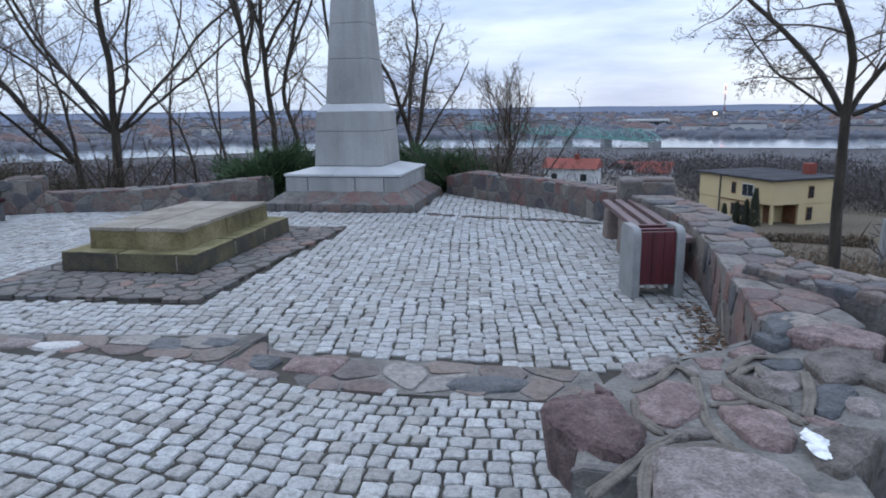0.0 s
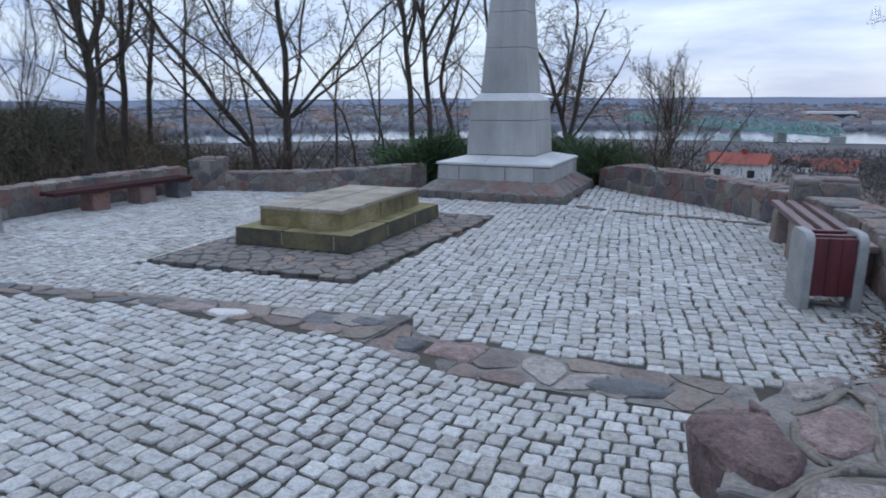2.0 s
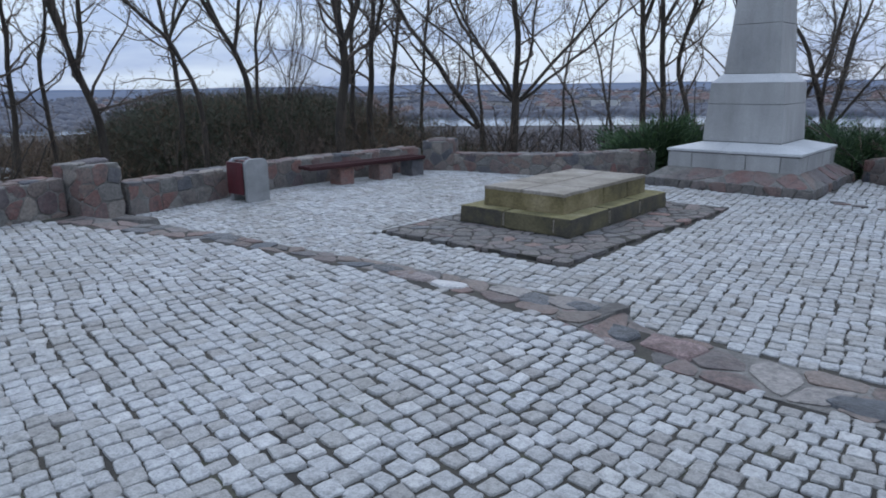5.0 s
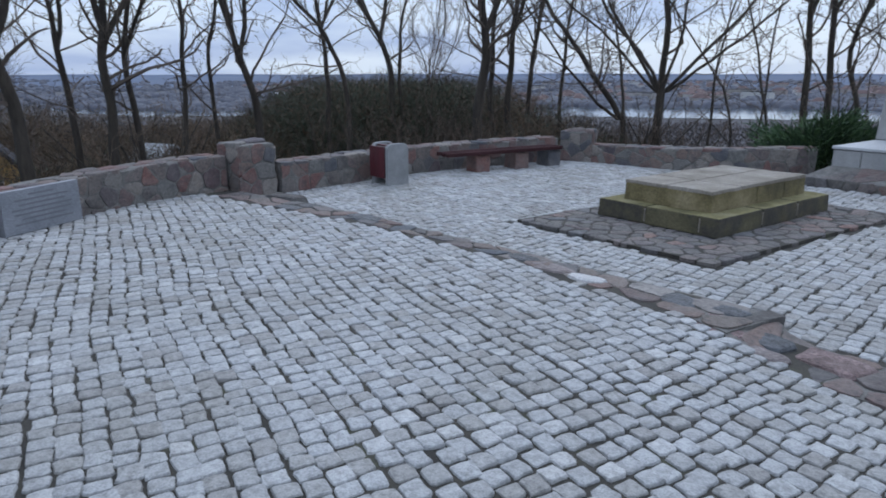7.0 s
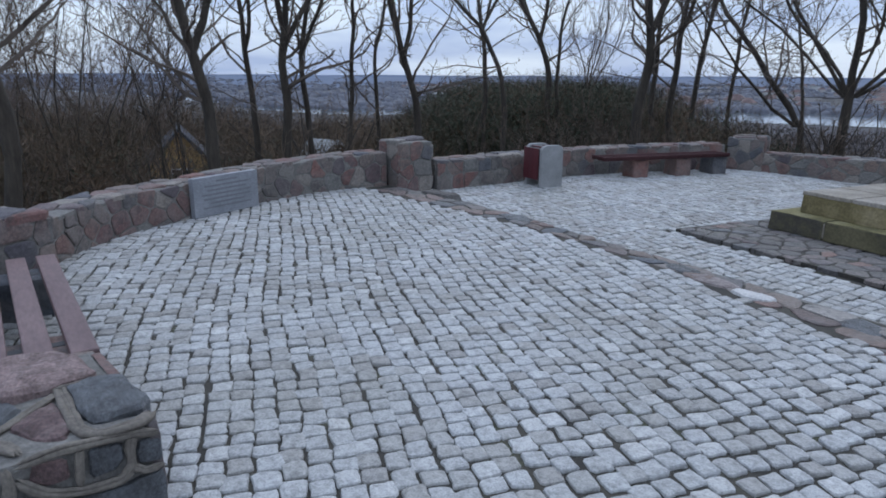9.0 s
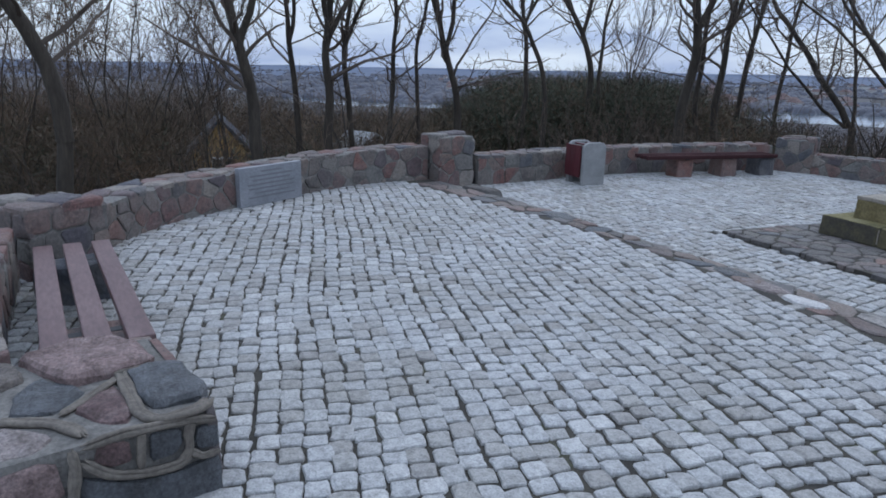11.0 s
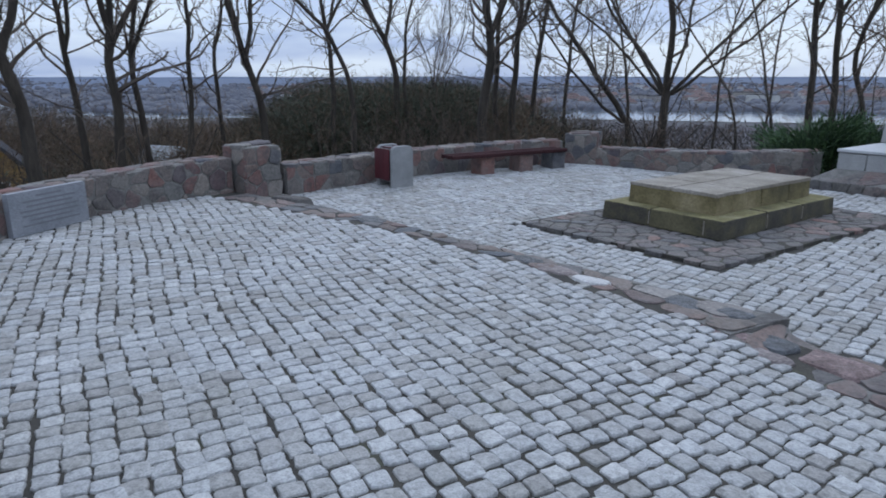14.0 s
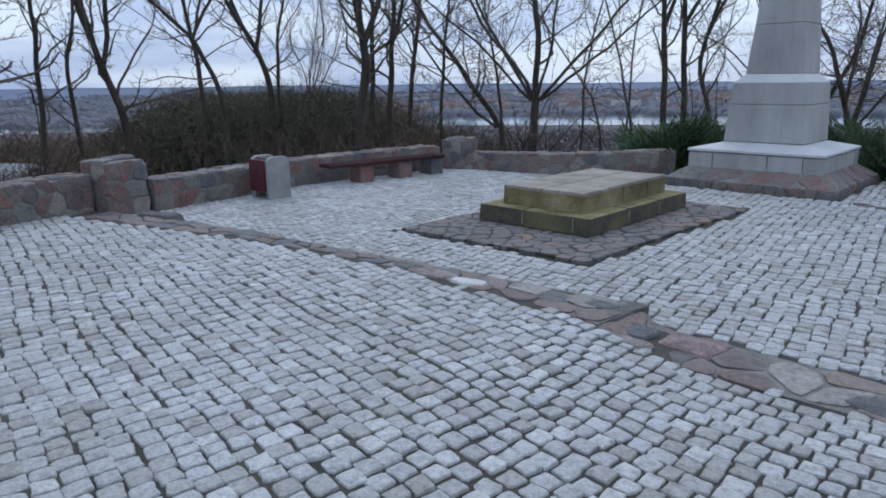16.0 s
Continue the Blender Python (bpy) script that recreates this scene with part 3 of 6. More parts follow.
# ---- walls and piers round the terrace ----
stone_wall("wall_north_east", [(0.05, 12.8), (0.55, 12.1), (1.11, 11.38), (1.55, 10.82), (1.89, 10.28), (2.2, 9.6), (2.38, 9.2)], -1, ((0, 0.36), (0.6, 0.47), (4, 0.46)), 0.45, 11, "low curved wall of red and grey fieldstones")
stone_wall("wall_east", [(2.42, 8.6), (2.47, 7.4), (2.34, 6.07), (2.15, 5.2), (1.97, 4.5), (1.84, 3.98), (1.66, 3.3)], -1, ((0, 0.50), (1.5, 0.52), (3.4, 0.50), (5, 0.50)), 0.52, 21, "low fieldstone wall with a rough flat top", size=0.24)
stone_wall("wall_north_west", [(-7.0, 11.0), (-6.05, 11.03), (-4.9, 11.1), (-4.0, 11.45), (-3.1, 12.1)], -1, ((0, 0.33), (2, 0.38), (4.5, 0.46)), 0.45, 31, "low curved wall of dark fieldstones", both_ends=True)
stone_wall("wall_west", [(-8.05, 5.1), (-8.03, 6.2), (-8.06, 7.5), (-7.85, 8.7), (-7.55, 9.8), (-7.25, 10.75)], -1, ((0, 0.43), (2.5, 0.44), (6, 0.46)), 0.45, 41, "low curved fieldstone wall behind a bench")
stone_wall("wall_south_west", [(-6.1, 0.1), (-6.55, 0.42), (-6.97, 0.80), (-7.45, 1.6), (-7.86, 2.36), (-8.2, 3.3), (-8.28, 4.4)], -1, ((0, 0.50), (2.2, 0.51), (3.3, 0.55), (5, 0.58)), 0.45, 51, "low fieldstone wall with a slate plaque set in")
stone_wall("wall_south", [(-3.2, -0.42), (-4.2, -0.5), (-5.5, -0.45)], -1, ((0, 0.50), (3, 0.52)), 0.5, 61, "fieldstone wall behind a bench")
stone_pier("pier_north_west", -7.05, 11.15, 0.62, 0.55, 0.0, 0.58, 20, 71, "squat grey fieldstone pier at a wall's corner")
stone_pier("pier_west", -8.33, 4.74, 0.5, 0.62, 0.05, 0.73, 4, 81, "squat fieldstone pier at the end of the step")
stone_pier("pier_east", 2.72, 8.92, 0.72, 0.5, 0.0, 0.66, -8, 91, "squat fieldstone pier beside a bench")
stone_pier("pier_south_west", -5.85, -0.27, 0.62, 0.62, 0.1, 0.63, 30, 101, "squat fieldstone pier with a flat top stone")
south_pier = stone_pier("pier_south", -2.80, -0.24, 0.85, 0.85, 0.0, 0.455, 7, 111, "low fieldstone pier with ropey mortar joints", 0.3, False, (0, 2, 3))
stone_wall("wall_east_return", [(2.03, 4.42), (2.25, 3.95), (2.47, 3.45), (2.72, 2.85), (2.9, 2.3)], -1, ((0, 0.57), (3, 0.57)), 0.48, 121, "raised return of the wall in layered flat stones", size=0.13, flat=3.0)
boulder_wall = stone_wall("wall_south_east", [(0.42, 2.08), (0.52, 2.45), (0.68, 2.80), (0.92, 3.04), (1.30, 3.20), (1.80, 3.45)], 1, ((0, 0.445), (0.9, 0.445), (1.3, 0.42), (2.1, 0.44)), 0.98, 131, "broad low wall of large pink and grey boulders", size=0.3, both_ends=True, tops=False)


def boulder(parent, plan, top, seed, material, depth=0.2, swell=0.03, bulge=0.035, rough=1.0, spread=1.0):
    """A big rounded stone with the given plan outline, bedded in the wall top."""
    rng = random.Random(seed)
    pts = [Vector(p) for p in plan]
    c = sum(pts, Vector((0, 0))) / len(pts)
    fine = []
    for a, b in zip(pts, pts[1:] + pts[:1]):
        fine += [a.lerp(b, 0.12), a.lerp(b, 0.37), a.lerp(b, 0.63), a.lerp(b, 0.88)]
    verts, m = [], len(fine)
    for k, z in ((1.16 + swell if depth < 0.18 else 1.0, -depth), (1.18 + swell, -0.055), (1.15, -0.02), (1.06, -0.003), (0.86, 0.003), (0.62, 0.006), (0.32, bulge * 0.4)):
        for p in fine:
            q = c + (p - c) * k * spread
            w = noise.noise_vector((q.x * 7 + z * 6, q.y * 7, seed)) * 0.024 + noise.noise_vector((q.x * 19, q.y * 19, seed + z * 20)) * 0.011 + noise.noise_vector((q.x * 45, q.y * 45, seed + z * 60)) * 0.004
            w *= rough
            verts.append((q.x + w.x, q.y + w.y, top + z + (w.z if z > -0.1 else 0)))
    verts.append((c.x, c.y, top + bulge * 0.4))
    faces = [(r * m + i, r * m + (i + 1) % m, (r + 1) * m + (i + 1) % m, (r + 1) * m + i) for r in range(6) for i in range(m)]
    faces += [(6 * m + i, 6 * m + (i + 1) % m, 7 * m) for i in range(m)]
    me = mesh_of("boulder", verts, faces, material)
    ob = part("boulder", me, parent)
    bm = bmesh.new()
    bm.from_mesh(me)
    bmesh.ops.recalc_face_normals(bm, faces=bm.faces[:])
    bm.to_mesh(me)
    bm.free()
    ob.matrix_basis = parent.matrix_basis.inverted()
    return ob


def double_bead(pts, side, r):
    """Two uneven ridges of tooled mortar side by side on a flatter bed; side: the way across the joint at each point."""
    v, f = [], []
    for off, k in ((-0.75, 1.0), (0.75, 0.9), (0.0, 1.15)):
        line, radii = [], []
        for i, (p, w) in enumerate(zip(pts, side)):
            sag = 0.35 if off == 0.0 else 0.0
            line.append(p + w * r * off * (1 + 0.4 * noise.noise(p * 14)) + noise.noise_vector(p * 11 + Vector((off, 0, 0))) * r * 0.35 - Vector((0, 0, r * sag)))
            radii.append(r * k * (0.06 if i in (0, len(pts) - 1) else 1) * (0.85 + 0.4 * noise.noise(p * 19)))
        tube(v, f, line, radii, 7)
    return mesh_of("mortar_bead", v, f, M_BEAD, True)


def mortar_rope(parent, plan, z, r=0.018):
    """A raised, tooled mortar joint between stones on a flat top."""
    line = Line(plan, 0.03)
    pts = [Vector((p.x, p.y, z + 0.006 * noise.noise((p.x * 8, p.y * 8, 4)))) for p in line.p]
    side = []
    for i in range(len(pts)):
        d = pts[min(i + 1, len(pts) - 1)] - pts[max(i - 1, 0)]
        side.append(Vector((-d.y, d.x, 0)).normalized())
    ob = part("mortar_bead", double_bead(pts, side, r * 0.8), parent)
    ob.matrix_basis = parent.matrix_basis.inverted()


def rock(name, stops, scale, rough, bump, stretch=(1, 1, 1)):
    """Broken, weathered boulder stone with coarse crystals and grimy patches."""
    m = Mat(name, rough)
    c = m.ramp(m.noise(scale, 7, stretch, rough=0.65), stops)
    c = m.mix(1.0, c, m.ramp(m.noise(75, 4, rough=0.7), ((0.32, (0.55, 0.53, 0.53)), (0.5, (0.98, 0.98, 0.98)), (0.7, (1.5, 1.47, 1.45)))), "MULTIPLY")
    c = m.mix(1.0, c, m.ramp(m.noise(11, 6, rough=0.7), ((0.36, (0.66, 0.64, 0.62)), (0.56, (1.2, 1.2, 1.2)), (0.7, (1.38, 1.37, 1.36)))), "MULTIPLY")
    return m.color(c).bump(m.noise(34, 8, stretch, rough=0.7), bump, 0.025).m


M_PINK = rock("pink_granite", ((0.3, (0.133, 0.090, 0.086)), (0.55, (0.195, 0.140, 0.133)), (0.75, (0.257, 0.203, 0.195))), 9, 0.75, 0.9)
M_MAROON = rock("maroon_granite", ((0.3, (0.068, 0.040, 0.040)), (0.55, (0.112, 0.072, 0.070)), (0.75, (0.176, 0.132, 0.128))), 7, 0.75, 0.9)
M_PALE = rock("pale_pink_granite", ((0.3, (0.163, 0.133, 0.126)), (0.6, (0.229, 0.200, 0.192)), (0.8, (0.266, 0.244, 0.237))), 6, 0.75, 0.9)
M_BROWN = rock("brown_grey_stone", ((0.3, (0.075, 0.064, 0.056)), (0.6, (0.128, 0.112, 0.101)), (0.8, (0.165, 0.150, 0.135))), 6, 0.8, 0.9)
M_SLATE = rock("dark_slate", ((0.3, (0.050, 0.054, 0.060)), (0.6, (0.080, 0.086, 0.094)), (0.8, (0.125, 0.132, 0.140))), 5, 0.6, 0.8, (0.5, 2.0, 1))
M_PALESTONE = simple("pale_stone", ((0.3, (0.36, 0.35, 0.34)), (0.7, (0.46, 0.45, 0.44))), 6, 0.75, 0.4, 0.01, fine=60)
M_BEAD = simple("mortar_bead", ((0.3, (0.095, 0.082, 0.07)), (0.7, (0.165, 0.145, 0.122))), 9, 0.95, 0.5, 0.008, fine=70)
for seed, (mat, top, depth, plan) in enumerate((
        (M_MAROON, 0.475, 0.27, [(0.41, 2.48), (0.52, 2.57), (0.69, 2.56), (0.73, 2.36), (0.70, 2.22), (0.62, 2.13), (0.54, 2.17), (0.45, 2.32)]),
        (M_PALE, 0.475, 0.25, [(0.74, 2.11), (0.87, 2.14), (0.99, 2.09), (1.1, 2.01), (1.12, 1.91), (1.07, 1.79), (0.8, 1.63), (0.66, 1.8)]),
        (M_PINK, 0.46, 0.15, [(0.81, 2.63), (0.97, 2.74), (1.09, 2.72), (1.02, 2.47), (0.89, 2.36), (0.82, 2.38), (0.78, 2.48)]),
        (M_PINK, 0.46, 0.15, [(1.1, 2.49), (1.24, 2.54), (1.3, 2.38), (1.3, 2.26), (1.21, 2.15), (1.11, 2.19), (1.09, 2.3)]),
        (M_BROWN, 0.445, 0.12, [(0.82, 2.24), (0.92, 2.34), (1.0, 2.35), (1.0, 2.28), (0.9, 2.24)]),
        (M_PALE, 0.445, 0.12, [(0.82, 2.95), (1.0, 3.07), (1.11, 3.06), (1.02, 2.93), (0.86, 2.8)]),
        (M_PINK, 0.44, 0.12, [(1.17, 2.75), (1.27, 2.74), (1.29, 2.63), (1.17, 2.58), (1.12, 2.6)]),
        (M_BROWN, 0.465, 0.35, [(1.36, 2.26), (1.46, 2.28), (1.59, 2.24), (1.44, 2.07), (1.3, 1.98), (1.27, 2.06)]),
        (M_BROWN, 0.435, 0.12, [(1.3, 2.89), (1.39, 2.86), (1.46, 2.64), (1.41, 2.52), (1.33, 2.64)]),
        (M_PALE, 0.435, 0.12, [(1.41, 2.87), (1.62, 2.91), (1.57, 2.74), (1.44, 2.67)]),
        (M_SLATE, 0.435, 0.3, [(1.6, 2.69), (1.81, 2.81), (1.75, 2.63), (1.55, 2.45), (1.5, 2.49)]),
        (M_SLATE, 0.435, 0.2, [(1.52, 3.02), (1.72, 3.07), (1.7, 2.96), (1.56, 2.91)]),
        (M_BROWN, 0.47, 0.3, [(1.75, 3.02), (2.02, 3.17), (2.11, 3.09), (1.9, 2.81), (1.69, 2.73)]),
        (M_PINK, 0.50, 0.3, [(1.76, 3.27), (2.09, 3.44), (2.21, 3.2), (2.07, 3.03), (1.94, 3.13)]),
        (M_SLATE, 0.50, 0.3, [(1.75, 3.5), (1.96, 3.6), (1.93, 3.4), (1.69, 3.22)]),
        (M_PINK, 0.20, 0.26, [(0.70, 3.24), (0.86, 3.20), (0.84, 3.06), (0.68, 3.08)]),
        (M_PALE, 0.425, 0.12, [(1.12, 3.0), (1.2, 2.98), (1.18, 2.88), (1.07, 2.91)]),
        (M_PINK, 0.425, 0.12, [(1.23, 3.12), (1.37, 3.09), (1.3, 2.95), (1.22, 2.98)]),
        (M_MAROON, 0.45, 0.12, [(0.67, 2.76), (0.72, 2.65), (0.68, 2.58), (0.63, 2.65)]),
        (M_PINK, 0.445, 0.15, [(1.40, 3.12), (1.52, 3.20), (1.60, 3.12), (1.46, 3.04)]),
        (M_BROWN, 0.43, 0.15, [(0.96, 3.02), (1.08, 3.10), (1.14, 3.04), (1.02, 2.97)]),
        (M_SLATE, 0.47, 0.25, [(1.62, 3.30), (1.78, 3.40), (1.76, 3.22), (1.64, 3.16)]),
        (M_BROWN, 0.46, 0.25, [(1.86, 2.78), (2.02, 2.94), (2.08, 2.78), (1.92, 2.62)]),
        (M_PINK, 0.43, 0.15, [(1.40, 2.44), (1.48, 2.46), (1.56, 2.38), (1.44, 2.34)]),
        (M_PALE, 0.43, 0.15, [(1.68, 2.64), (1.80, 2.60), (1.72, 2.44), (1.62, 2.48)]))):
    boulder(boulder_wall, plan, top, seed + 1, mat, depth, 0.0, 0.02, 0.8 if seed else 1.2, 0.93 if depth < 0.2 else 1.0)
for bead, r in (([(0.45, 1.9), (0.57, 2.01), (0.7, 2.15), (0.85, 2.27), (0.98, 2.34)], 0.019), ([(0.61, 1.84), (0.66, 2.0), (0.74, 2.14), (0.89, 2.2), (1.02, 2.16), (1.14, 2.01), (1.15, 1.94)], 0.019), ([(1.13, 2.82), (1.04, 2.5), (1.01, 2.31), (1.03, 2.18)], 0.017), ([(0.8, 2.68), (0.94, 2.78), (1.08, 2.95), (1.14, 2.81)], 0.016), ([(0.81, 2.62), (0.77, 2.43), (0.82, 2.29)], 0.022), ([(1.25, 2.79), (1.25, 2.64), (1.33, 2.5), (1.38, 2.35)], 0.022), ([(1.35, 2.92), (1.49, 3.06), (1.64, 3.02)], 0.018), ([(1.30, 2.88), (1.42, 3.02), (1.56, 3.12)], 0.016), ([(1.32, 2.85), (1.46, 2.95), (1.43, 2.81)], 0.016), ([(1.65, 2.87), (1.55, 2.63), (1.42, 2.42)], 0.02), ([(1.08, 2.53), (1.17, 2.54), (1.26, 2.57)], 0.014)):
    mortar_rope(boulder_wall, bead, 0.437, r)
splash = thing("paint_splash", "splash of white paint on a wall stone", "paint splash")
rim = []
for i in range(64):
    a = i * math.pi / 32
    reach = 0.06 + 0.05 * math.cos(a - 1.1) ** 2 + 0.035 * noise.noise((math.cos(a) * 2.2, math.sin(a) * 2.2, 3)) + 0.022 * noise.noise((math.cos(a) * 7, math.sin(a) * 7, 8))
    rim.append((1.31 + 0.62 * reach * math.cos(a), 2.15 + reach * math.sin(a)))
ring = [(1.31 + (x - 1.31) * 0.8, 2.15 + (y - 2.15) * 0.8) for x, y in rim]
verts = [(x, y, 0.4705) for x, y in rim] + [(x, y, 0.4765 + 0.003 * noise.noise((x * 40, y * 40, 1))) for x, y in ring] + [(1.31, 2.15, 0.478)]
faces = [(i, (i + 1) % 64, 64 + (i + 1) % 64, 64 + i) for i in range(64)] + [(64 + i, 64 + (i + 1) % 64, 128) for i in range(64)]
part("splash_patch", mesh_of("splash_patch", verts, faces, M_SNOWPAINT, True), splash)
for seed, (mat, top, plan) in enumerate((
        (M_PINK, 0.49, [(-3.16, -0.39), (-3.22, -0.22), (-3.25, -0.05), (-3.1, 0.04), (-2.93, 0.07), (-2.88, -0.08), (-2.86, -0.22), (-3.01, -0.31)]),
        (M_SLATE, 0.475, [(-2.85, -0.03), (-2.88, 0.04), (-2.87, 0.17), (-2.71, 0.19), (-2.60, 0.22), (-2.53, 0.17), (-2.52, 0.04), (-2.63, 0.0)]),
        (M_MAROON, 0.455, [(-2.64, -0.22), (-2.75, -0.14), (-2.79, -0.08), (-2.55, -0.04), (-2.47, -0.07), (-2.51, -0.16)]),
        (M_SLATE, 0.455, [(-2.86, -0.42), (-2.94, -0.33), (-2.86, -0.22), (-2.77, -0.19), (-2.65, -0.27), (-2.69, -0.41)]),
        (M_PALE, 0.45, [(-2.61, -0.45), (-2.57, -0.35), (-2.47, -0.30), (-2.40, -0.34), (-2.40, -0.48), (-2.50, -0.56)]),
        (M_BROWN, 0.465, [(-3.17, -0.58), (-3.15, -0.43), (-2.98, -0.38), (-2.92, -0.46), (-2.95, -0.60)]))):
    boulder(south_pier, plan, top, seed + 21, mat, 0.12, -0.02, 0.012, 0.7, 0.93)
for bead, r in (([(-2.87, -0.05), (-2.7, -0.04), (-2.5, -0.02), (-2.42, 0.05), (-2.44, 0.16), (-2.50, 0.22)], 0.02), ([(-2.61, -0.27), (-2.72, -0.17), (-2.83, -0.06)], 0.014), ([(-2.66, -0.46), (-2.58, -0.31), (-2.5, -0.24), (-2.42, -0.20)], 0.02), ([(-2.9, -0.22), (-2.88, -0.05), (-2.92, 0.09)], 0.014)):
    mortar_rope(south_pier, bead, 0.452, r)
RNG_FACE = random.Random(64)
for mat, poly in ((M_MAROON, [(0.0, 0.36), (0.02, 0.42), (0.12, 0.41), (0.125, 0.33), (0.06, 0.325)]), (M_SLATE, [(0.175, 0.30), (0.18, 0.415), (0.29, 0.40), (0.295, 0.34), (0.26, 0.30)]), (M_SLATE, [(0.335, 0.29), (0.325, 0.34), (0.345, 0.39), (0.42, 0.38), (0.42, 0.28)]), (M_SLATE, [(-0.06, 0.0), (-0.05, 0.33), (0.05, 0.28), (0.13, 0.25), (0.28, 0.235), (0.36, 0.25), (0.42, 0.25), (0.42, 0.0)]), (M_PINK, [(-0.42, 0.22), (-0.42, 0.40), (-0.1, 0.42), (-0.08, 0.26)]), (M_BROWN, [(-0.42, 0.0), (-0.42, 0.20), (-0.09, 0.24), (-0.08, 0.0)])):
    part("stone", stone_mesh("stone", poly, lambda u, v, h: Vector((0.41 + h, u, v)), mat, RNG_FACE, 0.004, 0.016), south_pier)
for bead, r in (([(-0.03, 0.435), (0.08, 0.445), (0.18, 0.44), (0.32, 0.425), (0.41, 0.40)], 0.015), ([(-0.03, 0.39), (0.05, 0.31), (0.15, 0.275), (0.27, 0.265), (0.31, 0.30)], 0.015), ([(0.16, 0.44), (0.15, 0.37), (0.145, 0.29)], 0.013), ([(0.325, 0.43), (0.31, 0.37), (0.31, 0.31), (0.27, 0.265)], 0.014), ([(0.31, 0.31), (0.35, 0.27), (0.42, 0.27)], 0.013), ([(-0.06, 0.44), (-0.05, 0.38), (-0.07, 0.22), (-0.06, 0.02)], 0.016), ([(-0.42, 0.21), (-0.25, 0.22), (-0.07, 0.25)], 0.014)):
    line = Line(bead, 0.03)
    p3 = [Vector((0.425, p.x, p.y)) for p in line.p]
    across = [Vector((0, -(line.p[min(i + 1, len(p3) - 1)] - line.p[max(i - 1, 0)]).y, (line.p[min(i + 1, len(p3) - 1)] - line.p[max(i - 1, 0)]).x)).normalized() for i in range(len(p3))]
    part("mortar_bead", double_bead(p3, across, r * 0.8), south_pier)

# ---- step strip between the terraces ----
strip = thing("kerb_strip", "flat fieldstone kerb strip forming a low step", "kerb", None, "", "structure")


def strip_spot(u, v, h):
    """The raised part ends in a skewed face."""
    u += 0.17 * (v / 0.45) * smooth01((u + 2.3) / 0.8)
    y0, y1 = along(STRIP_NEAR, u), along(STRIP_FAR, u)
    return Vector((u, y0 + (y1 - y0) * v / 0.45, 0.105 + h))


def strip_core(name, u0, u1, drop, strip_spot=strip_spot):
    verts, faces, n = [], [], 40
    for i in range(n + 1):
        u = u0 + (u1 - u0) * i / n
        for v, h in ((0.015, -drop), (0.015, -0.004), (0.435, -0.004), (0.435, -drop)):
            verts.append(strip_spot(min(u, u1 - 1e-4), v, h))
    for i in range(n):
        for j in range(3):
            faces.append((i * 4 + j, i * 4 + 4 + j, i * 4 + 5 + j, i * 4 + 1 + j))
    faces += [(0, 1, 2, 3), (n * 4 + 3, n * 4 + 2, n * 4 + 1, n * 4)]
    part("mortar_bed", mesh_of(name, verts, faces, M_MORTAR), strip)


strip_core("raised_bed", -8.15, -1.43, 0.2)
def low_spot(u, v, h):
    y0 = along(STRIP_NEAR, u)
    y1 = along(STRIP_FAR, u) if u > -1.32 else y0 + 0.22
    return Vector((u, y0 + (y1 - y0) * v / 0.45, 0.008 + near_z(u, y0) * smooth01((-1.0 - u) / 0.3) + h))


strip_core("flush_bed", -1.70, 0.95, 0.1, low_spot)
lay(strip, -8.1, -1.435, 0.0, 0.45, 0.2, strip_spot, 141, M_KERBSTONE, proud=0.010, squash=1.5, gap=0.012)
lay(strip, -1.68, 0.9, 0.0, 0.45, 0.19, low_spot, 142, M_KERBSTONE, proud=0.006, squash=1.5, gap=0.012)
# end face of the raised kerb; its shade is put into the dark stone colour
block = thing("step_block", "dark stone block ending the step, its face shade in the colour", "stone block", pose(-1.335, 4.265, 0, 0, 0, 66))
part("block_stone", box("block_stone", -0.215, 0.20, -0.012, 0.12, -0.05, 0.108, M_DARKBLOCK, 0.008, 0.98, 2, 0.008), block)
for sx, sy, sz, plan_r, mat in ((-2.62, 4.24, 0.135, 0.13, M_PALESTONE), (-1.52, 3.98, 0.095, 0.15, M_PINK), (-3.0, 4.32, 0.125, 0.17, M_PALE), (-3.35, 4.40, 0.125, 0.14, M_SLATE), (-5.6, 4.52, 0.13, 0.2, M_SLATE), (0.25, 3.75, 0.03, 0.2, M_SLATE)):
    boulder(strip, [(sx + plan_r * 1.25 * math.cos(t * 1.047 + sx), sy + plan_r * 0.62 * math.sin(t * 1.047 + sx)) for t in range(6)], sz - 0.008, int(sx * 10), mat, 0.06, 0.0, 0.012, 0.3)
for plan, sz, seed, mat in (([(-2.03, 4.2), (-1.78, 4.14), (-1.75, 4.34), (-1.98, 4.4)], 0.114, 3, M_SLATE), ([(-1.66, 4.22), (-1.46, 4.2), (-1.42, 4.33), (-1.62, 4.37)], 0.116, 5, M_SLATE), ([(-1.72, 4.06), (-1.5, 4.06), (-1.47, 4.2), (-1.68, 4.18)], 0.098, 8, M_PINK), ([(-1.42, 4.02), (-1.15, 3.95), (-1.08, 4.1), (-1.3, 4.2)], 0.062, 11, M_SLATE), ([(-1.42, 3.87), (-1.12, 3.78), (-1.05, 3.88), (-1.38, 3.98)], 0.056, 14, M_PALE), ([(-1.05, 3.98), (-0.72, 3.92), (-0.66, 4.14), (-1.0, 4.22)], 0.03, 17, M_PINK)):
    boulder(strip, plan, sz, seed, mat, 0.09, -0.04, 0.012, 0.35)
